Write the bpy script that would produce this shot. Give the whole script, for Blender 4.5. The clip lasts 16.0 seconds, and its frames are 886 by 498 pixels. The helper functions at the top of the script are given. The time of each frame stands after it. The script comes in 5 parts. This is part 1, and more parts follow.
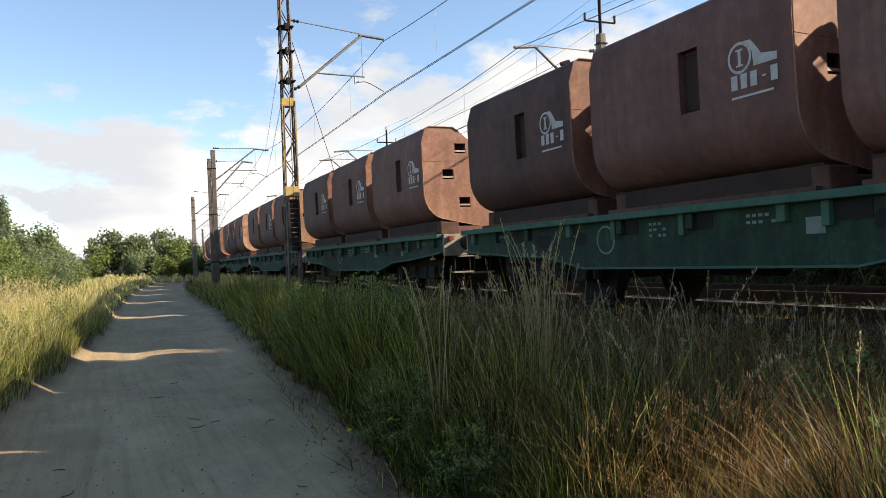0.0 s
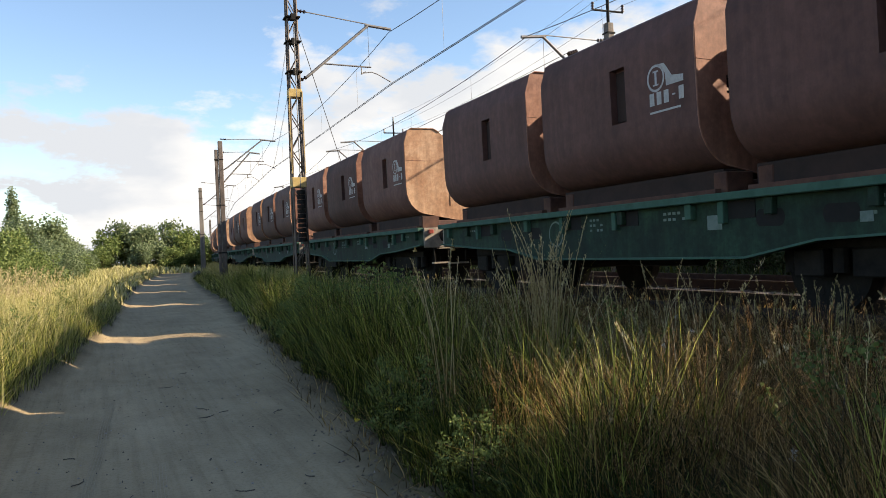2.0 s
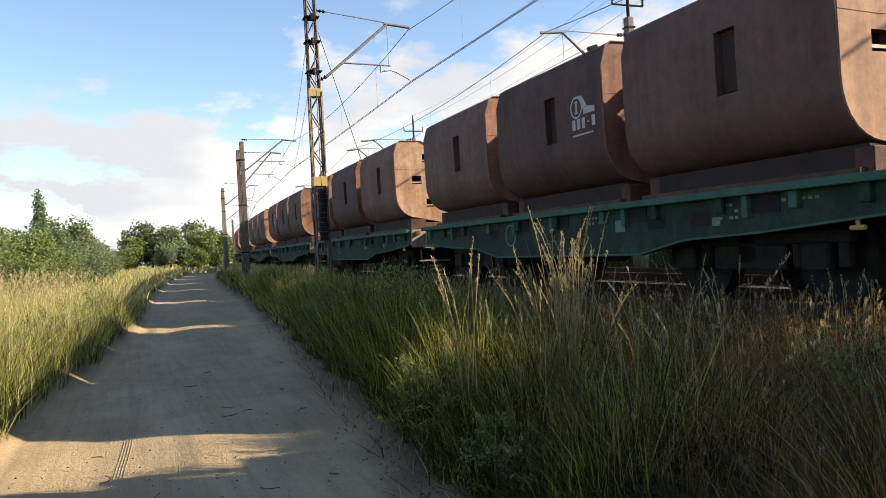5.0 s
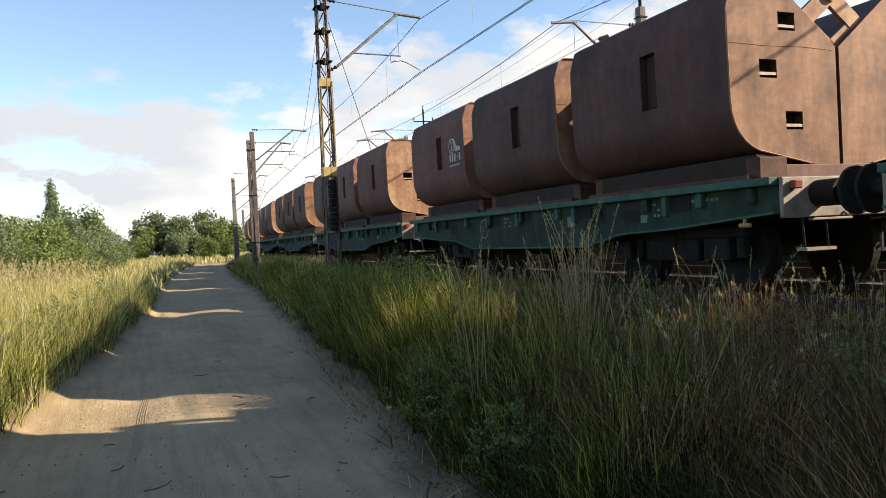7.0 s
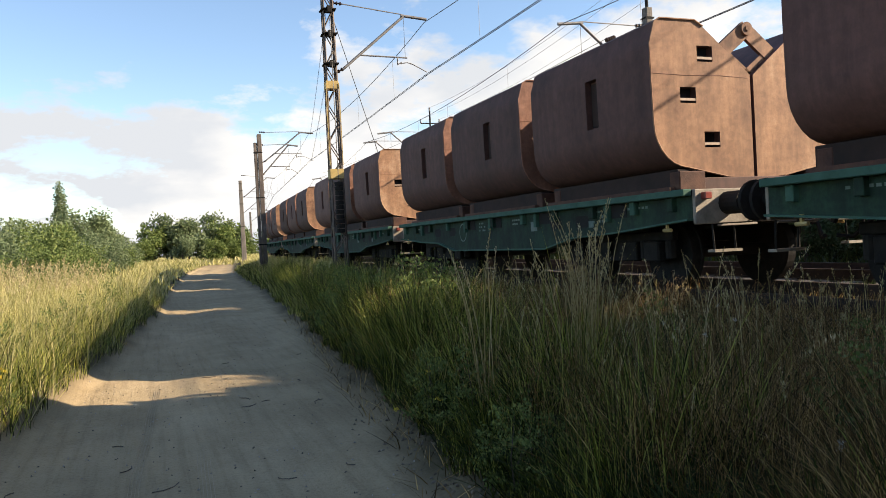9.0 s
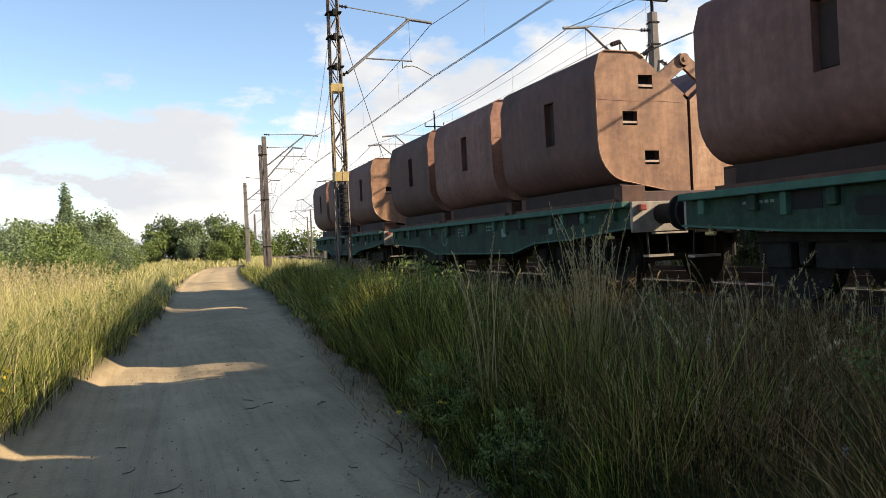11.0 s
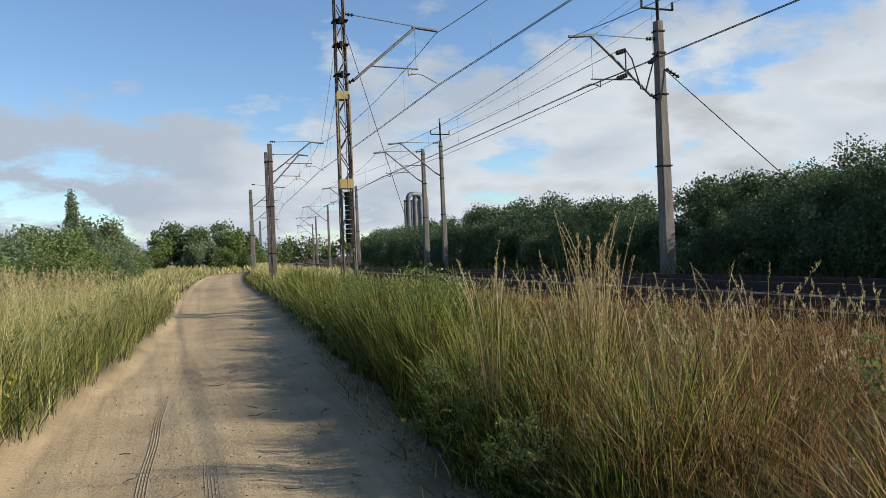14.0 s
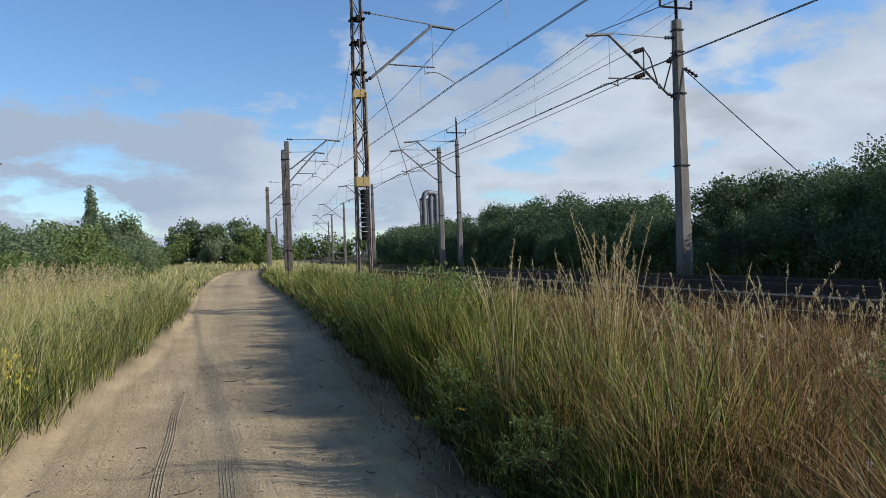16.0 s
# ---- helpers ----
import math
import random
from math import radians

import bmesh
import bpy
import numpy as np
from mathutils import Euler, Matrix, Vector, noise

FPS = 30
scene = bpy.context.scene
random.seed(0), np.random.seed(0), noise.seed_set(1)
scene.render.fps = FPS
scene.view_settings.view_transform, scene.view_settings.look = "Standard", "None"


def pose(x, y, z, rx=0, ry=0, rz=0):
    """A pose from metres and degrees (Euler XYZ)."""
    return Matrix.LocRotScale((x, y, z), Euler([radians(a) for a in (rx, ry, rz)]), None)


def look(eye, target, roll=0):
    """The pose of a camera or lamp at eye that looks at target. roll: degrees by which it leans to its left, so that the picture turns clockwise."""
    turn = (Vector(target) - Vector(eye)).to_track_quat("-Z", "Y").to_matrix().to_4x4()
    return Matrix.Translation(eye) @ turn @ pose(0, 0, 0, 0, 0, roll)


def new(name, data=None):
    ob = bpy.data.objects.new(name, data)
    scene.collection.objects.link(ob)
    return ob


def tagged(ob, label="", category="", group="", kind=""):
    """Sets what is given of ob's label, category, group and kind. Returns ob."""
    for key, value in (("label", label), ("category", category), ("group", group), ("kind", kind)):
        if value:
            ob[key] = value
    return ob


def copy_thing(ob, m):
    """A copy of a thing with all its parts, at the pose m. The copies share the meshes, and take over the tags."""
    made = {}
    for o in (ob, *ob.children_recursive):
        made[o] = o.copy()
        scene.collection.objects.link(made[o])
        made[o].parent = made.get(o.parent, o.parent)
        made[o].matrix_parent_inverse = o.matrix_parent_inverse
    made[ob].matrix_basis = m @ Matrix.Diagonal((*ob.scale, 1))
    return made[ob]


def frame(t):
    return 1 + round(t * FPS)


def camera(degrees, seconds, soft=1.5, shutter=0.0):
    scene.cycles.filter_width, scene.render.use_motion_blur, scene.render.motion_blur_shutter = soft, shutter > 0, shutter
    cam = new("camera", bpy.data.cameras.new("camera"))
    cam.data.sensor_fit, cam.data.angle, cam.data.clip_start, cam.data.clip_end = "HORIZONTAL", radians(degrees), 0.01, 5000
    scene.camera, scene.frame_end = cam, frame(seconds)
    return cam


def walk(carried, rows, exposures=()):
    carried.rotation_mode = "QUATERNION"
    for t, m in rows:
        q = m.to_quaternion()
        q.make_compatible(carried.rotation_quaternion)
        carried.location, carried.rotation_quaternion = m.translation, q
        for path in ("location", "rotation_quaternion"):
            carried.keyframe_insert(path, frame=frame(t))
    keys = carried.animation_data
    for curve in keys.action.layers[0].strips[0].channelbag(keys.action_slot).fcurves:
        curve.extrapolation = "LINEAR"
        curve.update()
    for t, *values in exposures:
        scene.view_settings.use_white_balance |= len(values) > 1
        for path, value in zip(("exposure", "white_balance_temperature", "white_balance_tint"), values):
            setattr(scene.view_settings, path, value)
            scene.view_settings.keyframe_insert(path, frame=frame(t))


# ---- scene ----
PATH = [
    (0.0, -24.91, 0.65, 2.45),
    (0.5, -24.46, 0.16, 2.63),
    (1.0, -24.73, 0.27, 2.29),
    (1.5, -24.28, 0.11, 2.47),
    (2.0, -24.38, -0.03, 2.50),
    (2.5, -23.98, -0.09, 2.52),
    (3.0, -23.84, -0.09, 2.48),
    (3.5, -23.28, -0.28, 2.53),
    (4.0, -23.15, -0.05, 2.73),
    (6.5, -22.11, -0.58, 3.20),
    (7.0, -22.06, -0.80, 2.85),
    (7.5, -21.99, -0.78, 3.03),
    (8.0, -22.01, -0.81, 2.78),
    (8.5, -21.85, -0.73, 2.90),
    (9.0, -21.54, -0.65, 2.99),
    (11.5, -21.28, -0.33, 2.60),
    (12.0, -21.65, -0.20, 2.41),
    (12.5, -21.63, 0.08, 2.24),
    (13.0, -21.30, 0.18, 2.15),
    (13.5, -21.24, 0.32, 2.39),
    (14.0, -20.87, 0.20, 2.41),
    (14.5, -20.32, 0.21, 2.38),
    (15.0, -19.70, 0.35, 2.11),
    (15.5, -19.64, 0.12, 1.94),
    (16.0, -19.71, 0.13, 1.94),
]
cam = camera(60.7, 16.0, soft=0.8)
walk(cam, [(t, pose(0, 0, 1.5, 90 + pitch, roll, yaw)) for t, yaw, pitch, roll in PATH],
     exposures=[(0.0, 1.16, 7750, 12), (12.2, 1.16, 7750, 12), (12.8, 1.06, 7500, 11), (13.5, 0.68, 6700, 9), (14.3, 0.42, 6480, 8), (15.2, 0.37, 6000, 8), (16.0, 0.35, 5980, 8)])

# ---- light: low sun beyond the tracks, broken cloud ----
SUN_AZ, SUN_EL = 115.0, 26.7
world = bpy.data.worlds.new("sky")
scene.world = world
world.use_nodes = True


def build_world():
    nt = world.node_tree
    nt.nodes.clear()
    N, L = nt.nodes.new, nt.links.new
    out, bg = N("ShaderNodeOutputWorld"), N("ShaderNodeBackground")
    sky = N("ShaderNodeTexSky")
    sky.sky_type, sky.sun_disc = "NISHITA", False
    sky.sun_elevation, sky.sun_rotation = radians(SUN_EL), radians(SUN_AZ)
    sky.dust_density, sky.air_density, sky.ozone_density = 0.15, 1.0, 1.6
    tc, sep = N("ShaderNodeTexCoord"), N("ShaderNodeSeparateXYZ")
    L(tc.outputs["Generated"], sep.inputs[0])
    add, dx, dy, comb = N("ShaderNodeMath"), N("ShaderNodeMath"), N("ShaderNodeMath"), N("ShaderNodeCombineXYZ")
    add.operation, dx.operation, dy.operation = "ADD", "DIVIDE", "DIVIDE"
    add.inputs[1].default_value = 0.30
    L(sep.outputs[2], add.inputs[0])
    L(sep.outputs[0], dx.inputs[0]), L(add.outputs[0], dx.inputs[1])
    L(sep.outputs[1], dy.inputs[0]), L(add.outputs[0], dy.inputs[1])
    L(dx.outputs[0], comb.inputs[0]), L(dy.outputs[0], comb.inputs[1])
    comb.inputs[2].default_value = 11.4
    n1, n2, r1, r2 = N("ShaderNodeTexNoise"), N("ShaderNodeTexNoise"), N("ShaderNodeValToRGB"), N("ShaderNodeValToRGB")
    n1.inputs["Scale"].default_value, n1.inputs["Detail"].default_value, n1.inputs["Roughness"].default_value = 2.1, 10, 0.57
    n2.inputs["Scale"].default_value, n2.inputs["Detail"].default_value = 1.9, 7
    L(comb.outputs[0], n1.inputs["Vector"]), L(comb.outputs[0], n2.inputs["Vector"])
    r1.color_ramp.elements[0].position, r1.color_ramp.elements[1].position = 0.495, 0.572
    # more cloud towards the horizon, open blue overhead
    slope, lift = N("ShaderNodeMath"), N("ShaderNodeMath")
    slope.operation = "MULTIPLY_ADD"
    slope.inputs[1].default_value, slope.inputs[2].default_value = -0.66, 0.142
    L(sep.outputs[2], slope.inputs[0])
    sunward = N("ShaderNodeMath")
    sunward.operation = "MULTIPLY_ADD"
    sunward.inputs[1].default_value = 0.10
    L(sep.outputs[0], sunward.inputs[0]), L(slope.outputs[0], sunward.inputs[2])
    L(n1.outputs[0], lift.inputs[0]), L(sunward.outputs[0], lift.inputs[1])
    L(lift.outputs[0], r1.inputs[0])
    bright = r2.color_ramp.elements.new(0.80)
    bright.color = (12.4, 12.6, 12.9, 1)
    r2.color_ramp.elements[0].position, r2.color_ramp.elements[1].position = 0.36, 0.60
    r2.color_ramp.elements[0].color, r2.color_ramp.elements[1].color = (5.9, 6.8, 8.2, 1), (9.0, 9.6, 10.4, 1)
    # clouds on the sun's side are the brighter
    glow = N("ShaderNodeMath")
    glow.operation = "MULTIPLY_ADD"
    glow.inputs[1].default_value = 0.26
    dim = N("ShaderNodeMath")
    dim.operation = "SUBTRACT"
    dim.inputs[1].default_value = 0.095
    L(n2.outputs[0], dim.inputs[0]), L(dim.outputs[0], glow.inputs[2]), L(sep.outputs[0], glow.inputs[0])
    L(glow.outputs[0], r2.inputs[0])
    mix = N("ShaderNodeMix")
    mix.data_type = "RGBA"
    tint = N("ShaderNodeMix")
    tint.data_type, tint.blend_type = "RGBA", "MULTIPLY"
    tint.inputs["Factor"].default_value, tint.inputs["B"].default_value = 1.0, (1.62, 1.86, 2.16, 1)
    L(sky.outputs[0], tint.inputs["A"])
    L(r1.outputs[0], mix.inputs["Factor"]), L(tint.outputs["Result"], mix.inputs["A"]), L(r2.outputs[0], mix.inputs["B"])
    L(mix.outputs["Result"], bg.inputs[0])
    bg.inputs[1].default_value = 0.055
    L(bg.outputs[0], out.inputs[0])


build_world()
sun = new("sun", bpy.data.lights.new("sun", "SUN"))
sun.data.energy, sun.data.angle, sun.data.color = 5.0, radians(0.5), (1.0, 0.925, 0.81)
sun_from = Vector((math.sin(radians(SUN_AZ)) * math.cos(radians(SUN_EL)), math.cos(radians(SUN_AZ)) * math.cos(radians(SUN_EL)), math.sin(radians(SUN_EL))))
sun.matrix_world = look(sun_from * 60, (0, 0, 0))


# ---- materials ----
def material(name, stops, scale=3.0, rough=0.8, metal=0.0, bump=0.0, bump_scale=40.0, island=0.0, detail=6, stretch=(1, 1, 1), through_light=0.0, obj_random=0.0, wear=0.0):
    """Noise-driven colour ramp (stops: position, rgb), optional per-piece variation, fine bump."""
    m = bpy.data.materials.new(name)
    m.use_nodes = True
    nt = m.node_tree
    N, L = nt.nodes.new, nt.links.new
    b = nt.nodes["Principled BSDF"]
    tc, mp, nz, rp = N("ShaderNodeTexCoord"), N("ShaderNodeMapping"), N("ShaderNodeTexNoise"), N("ShaderNodeValToRGB")
    mp.inputs["Scale"].default_value = stretch
    L(tc.outputs["Object"], mp.inputs["Vector"]), L(mp.outputs[0], nz.inputs["Vector"])
    nz.inputs["Scale"].default_value, nz.inputs["Detail"].default_value, nz.inputs["Roughness"].default_value = scale, detail, 0.62
    fac = nz.outputs[0]
    for amount, kind in ((island, "island"), (obj_random, "object")):
        if amount:
            g = N("ShaderNodeNewGeometry") if kind == "island" else N("ShaderNodeObjectInfo")
            mx = N("ShaderNodeMix")
            mx.data_type = "FLOAT"
            mx.inputs["Factor"].default_value = amount
            L(fac, mx.inputs["A"]), L(g.outputs["Random Per Island" if kind == "island" else "Random"], mx.inputs["B"])
            fac = mx.outputs["Result"]
    cr = rp.color_ramp
    while len(cr.elements) < len(stops):
        cr.elements.new(0.5)
    for e, (p, c) in zip(cr.elements, stops):
        e.position, e.color = p, (*c, 1)
    L(fac, rp.inputs[0]), L(rp.outputs[0], b.inputs["Base Color"])
    colour = rp.outputs[0]
    if wear:
        # fine scuffs and drawn-out drip stains over the coarse tone
        for sc, st, lo, hi in ((scale * 6, (1, 1, 1), 0.42, 0.60), (3.0, (2.2, 2.2, 0.16), 0.40, 0.62)):
            m2, z2, r2, mul = N("ShaderNodeMapping"), N("ShaderNodeTexNoise"), N("ShaderNodeValToRGB"), N("ShaderNodeMix")
            m2.inputs["Scale"].default_value = st
            L(tc.outputs["Object"], m2.inputs["Vector"]), L(m2.outputs[0], z2.inputs["Vector"])
            z2.inputs["Scale"].default_value, z2.inputs["Detail"].default_value, z2.inputs["Roughness"].default_value = sc, 9, 0.7
            r2.color_ramp.elements[0].position, r2.color_ramp.elements[1].position = lo, hi
            r2.color_ramp.elements[0].color, r2.color_ramp.elements[1].color = (0.52, 0.50, 0.49, 1), (1.12, 1.10, 1.08, 1)
            mul.data_type, mul.blend_type = "RGBA", "MULTIPLY"
            mul.inputs["Factor"].default_value = wear
            L(z2.outputs[0], r2.inputs[0]), L(colour, mul.inputs["A"]), L(r2.outputs[0], mul.inputs["B"])
            colour = mul.outputs["Result"]
        L(colour, b.inputs["Base Color"])
    b.inputs["Roughness"].default_value, b.inputs["Metallic"].default_value = rough, metal
    if bump:
        bz, bp = N("ShaderNodeTexNoise"), N("ShaderNodeBump")
        L(mp.outputs[0], bz.inputs["Vector"])
        bz.inputs["Scale"].default_value, bz.inputs["Detail"].default_value = bump_scale, 5
        bp.inputs["Strength"].default_value, bp.inputs["Distance"].default_value = bump, 0.02
        L(bz.outputs[0], bp.inputs["Height"]), L(bp.outputs[0], b.inputs["Normal"])
    if through_light:
        tl, ad = N("ShaderNodeBsdfTranslucent"), N("ShaderNodeMixShader")
        ad.inputs[0].default_value = through_light
        L(rp.outputs[0], tl.inputs[0]), L(b.outputs[0], ad.inputs[1]), L(tl.outputs[0], ad.inputs[2])
        L(ad.outputs[0], nt.nodes["Material Output"].inputs[0])
        b.inputs["Specular IOR Level"].default_value = 0.25
    return m


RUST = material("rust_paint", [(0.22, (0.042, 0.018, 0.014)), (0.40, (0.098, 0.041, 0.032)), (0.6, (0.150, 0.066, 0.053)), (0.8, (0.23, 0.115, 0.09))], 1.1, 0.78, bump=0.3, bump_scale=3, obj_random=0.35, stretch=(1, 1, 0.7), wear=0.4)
# Brighter rust for the ends: bare metal plus sunlight put into the colour.
RUST_END_LIT = material("rust_end_lit", [(0.27, (0.115, 0.05, 0.028)), (0.38, (0.24, 0.12, 0.068)), (0.54, (0.36, 0.19, 0.105)), (0.72, (0.54, 0.35, 0.22))], 1.9, 0.8, bump=0.4, bump_scale=3.0, obj_random=0.25, stretch=(1, 1, 0.8), wear=0.42)
# Dimmer, redder end rust; on inner boxes the gap's shade is put into it.
RUST_END_MID = material("rust_end_mid", [(0.25, (0.10, 0.042, 0.026)), (0.40, (0.20, 0.088, 0.056)), (0.58, (0.285, 0.135, 0.09)), (0.78, (0.40, 0.22, 0.155))], 2.4, 0.8, bump=0.4, bump_scale=3.0, obj_random=0.2, stretch=(1, 1, 0.8), wear=0.4)
RUST_DARK = material("rust_dark", [(0.3, (0.045, 0.017, 0.011)), (0.7, (0.12, 0.05, 0.03))], 4, 0.85, bump=0.2)
# Very dark rust: shade of recesses and overhang put into the colour.
RUST_SHADED = material("rust_shaded", [(0.3, (0.016, 0.008, 0.006)), (0.7, (0.038, 0.018, 0.013))], 4, 0.9)
# Near-black for openings: the darkness inside them is put into the colour.
HOLE_SHADE = material("hollow_shade", [(0.3, (0.004, 0.0035, 0.003)), (0.7, (0.010, 0.008, 0.007))], 6, 0.9)
RUST_LIT = material("pale_rust", [(0.3, (0.25, 0.15, 0.10)), (0.7, (0.45, 0.33, 0.25))], 8, 0.6)
GREEN = material("green_paint", [(0.25, (0.004, 0.015, 0.008)), (0.45, (0.008, 0.036, 0.019)), (0.6, (0.013, 0.053, 0.028)), (0.78, (0.028, 0.054, 0.032))], 1.7, 0.85, bump=0.2, bump_scale=10, wear=0.7)
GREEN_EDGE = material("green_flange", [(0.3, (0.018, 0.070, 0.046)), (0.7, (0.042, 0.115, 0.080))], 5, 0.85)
GREY_STEEL = material("grey_headstock", [(0.3, (0.12, 0.095, 0.07)), (0.7, (0.32, 0.27, 0.215))], 5, 0.6, bump=0.15)
BLACK_STEEL = material("grimy_steel", [(0.3, (0.007, 0.0065, 0.006)), (0.7, (0.024, 0.021, 0.018))], 6, 0.75, bump=0.2)
BLACK_STEEL.node_tree.nodes["Principled BSDF"].inputs["Specular IOR Level"].default_value = 0.15
WHITE_MARK = material("white_lettering", [(0.3, (0.34, 0.32, 0.31)), (0.55, (0.46, 0.44, 0.42)), (0.75, (0.22, 0.17, 0.15))], 9, 0.8)
PALE_MARK = material("pale_lettering", [(0.3, (0.07, 0.12, 0.10)), (0.6, (0.15, 0.20, 0.175)), (0.8, (0.05, 0.09, 0.07))], 7, 0.85)
YELLOW = material("yellow_paint", [(0.3, (0.30, 0.20, 0.07)), (0.55, (0.44, 0.31, 0.11)), (0.75, (0.24, 0.17, 0.10))], 7, 0.6)
RED = material("red_lens", [(0.3, (0.16, 0.03, 0.025)), (0.7, (0.30, 0.07, 0.05))], 7, 0.3)
RAIL = material("rail_steel", [(0.3, (0.014, 0.008, 0.006)), (0.7, (0.045, 0.025, 0.017))], 8, 0.85, bump=0.15)
RAIL_TOP = material("rail_head", [(0.3, (0.035, 0.023, 0.017)), (0.7, (0.08, 0.06, 0.048))], 8, 0.8)
RAIL_TOP.node_tree.nodes["Principled BSDF"].inputs["Specular IOR Level"].default_value = 0.12
SLEEPER = material("sleeper_concrete", [(0.3, (0.06, 0.045, 0.035)), (0.7, (0.15, 0.12, 0.095))], 5, 0.9, bump=0.3)
STONE = material("ballast_stone", [(0.15, (0.06, 0.047, 0.038)), (0.5, (0.17, 0.135, 0.105)), (0.85, (0.38, 0.33, 0.28))], 9, 0.9, island=0.8)
CLOD = material("soil_clod", [(0.2, (0.09, 0.07, 0.05)), (0.8, (0.24, 0.19, 0.14))], 9, 0.95, island=0.7)
CONCRETE = material("mast_concrete", [(0.3, (0.13, 0.112, 0.095)), (0.7, (0.25, 0.22, 0.19))], 4, 0.9, bump=0.3, stretch=(1, 1, 0.3), wear=0.4)
MAST_STEEL = material("mast_steel", [(0.3, (0.05, 0.036, 0.028)), (0.55, (0.115, 0.088, 0.072)), (0.8, (0.21, 0.18, 0.155))], 6, 0.7, bump=0.2, stretch=(1, 1, 0.4))
WIRE = material("wire_metal", [(0.3, (0.06, 0.055, 0.05)), (0.7, (0.12, 0.11, 0.10))], 8, 0.5, metal=0.4)
INSULATOR = material("insulator_brown", [(0.3, (0.035, 0.02, 0.015)), (0.7, (0.07, 0.04, 0.03))], 8, 0.3)
ARM = material("galvanised_tube", [(0.3, (0.13, 0.12, 0.115)), (0.7, (0.25, 0.24, 0.23))], 8, 0.55, metal=0.3)
PIPE = material("pipe_cladding", [(0.3, (0.07, 0.075, 0.085)), (0.7, (0.15, 0.155, 0.165))], 2, 0.6, metal=0.2)
BARK = material("bark", [(0.3, (0.05, 0.038, 0.028)), (0.7, (0.14, 0.11, 0.08))], 6, 0.95, bump=0.4)
LEAF = material("leaf_green", [(0.1, (0.055, 0.085, 0.022)), (0.5, (0.13, 0.18, 0.05)), (0.9, (0.27, 0.30, 0.10))], 0.8, 0.6, island=0.6, through_light=0.4)
LEAF_DARK = material("leaf_dark", [(0.1, (0.040, 0.070, 0.026)), (0.5, (0.082, 0.125, 0.050)), (0.9, (0.17, 0.215, 0.11))], 0.8, 0.65, island=0.6, through_light=0.27)
LEAF_BLUE = material("leaf_poplar", [(0.1, (0.08, 0.115, 0.055)), (0.5, (0.16, 0.205, 0.10)), (0.9, (0.27, 0.31, 0.17))], 0.8, 0.6, island=0.6, through_light=0.42)
GRASS_GREEN = material("grass_green", [(0.12, (0.007, 0.013, 0.002)), (0.42, (0.034, 0.052, 0.006)), (0.66, (0.145, 0.175, 0.02)), (0.90, (0.54, 0.53, 0.13))], 0.7, 0.5, island=0.85, through_light=0.48)
# Darker green for low growth; shade at the grass foot is in its colour.
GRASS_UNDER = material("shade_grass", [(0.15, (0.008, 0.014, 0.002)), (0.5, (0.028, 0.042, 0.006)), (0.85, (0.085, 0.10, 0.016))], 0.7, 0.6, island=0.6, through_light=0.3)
# Straw colour, brightened beyond its own tone to carry the meadow's sunlight.
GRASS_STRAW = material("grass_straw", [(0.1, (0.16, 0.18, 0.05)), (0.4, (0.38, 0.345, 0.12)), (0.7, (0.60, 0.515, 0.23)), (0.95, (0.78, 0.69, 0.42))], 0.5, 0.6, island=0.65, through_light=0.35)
GRASS_RED = material("grass_reddish", [(0.15, (0.022, 0.015, 0.004)), (0.42, (0.095, 0.055, 0.016)), (0.68, (0.28, 0.165, 0.054)), (0.92, (0.74, 0.51, 0.22))], 0.5, 0.6, island=0.85, through_light=0.55)
SEED = material("seed_head", [(0.1, (0.27, 0.20, 0.09)), (0.5, (0.52, 0.42, 0.215)), (0.9, (0.78, 0.67, 0.43))], 2, 0.7, island=0.6, through_light=0.5)
SEED_RED = material("reddish_panicle", [(0.1, (0.09, 0.045, 0.02)), (0.5, (0.34, 0.195, 0.09)), (0.85, (0.76, 0.52, 0.30))], 2, 0.7, island=0.6, through_light=0.55)
FLOWER = material("yellow_flower", [(0.3, (0.55, 0.40, 0.03)), (0.7, (0.7, 0.55, 0.06))], 4, 0.6)
PETAL = material("white_petal", [(0.3, (0.62, 0.61, 0.56)), (0.7, (0.8, 0.79, 0.76))], 6, 0.6, through_light=0.3)
PLASTER = material("house_plaster", [(0.3, (0.5, 0.46, 0.40)), (0.7, (0.66, 0.62, 0.56))], 3, 0.9)
ROOF = material("roof_felt", [(0.3, (0.05, 0.05, 0.055)), (0.7, (0.10, 0.10, 0.11))], 3, 0.8)
GLASS = material("window_glass", [(0.3, (0.02, 0.025, 0.03)), (0.7, (0.05, 0.055, 0.06))], 3, 0.1)


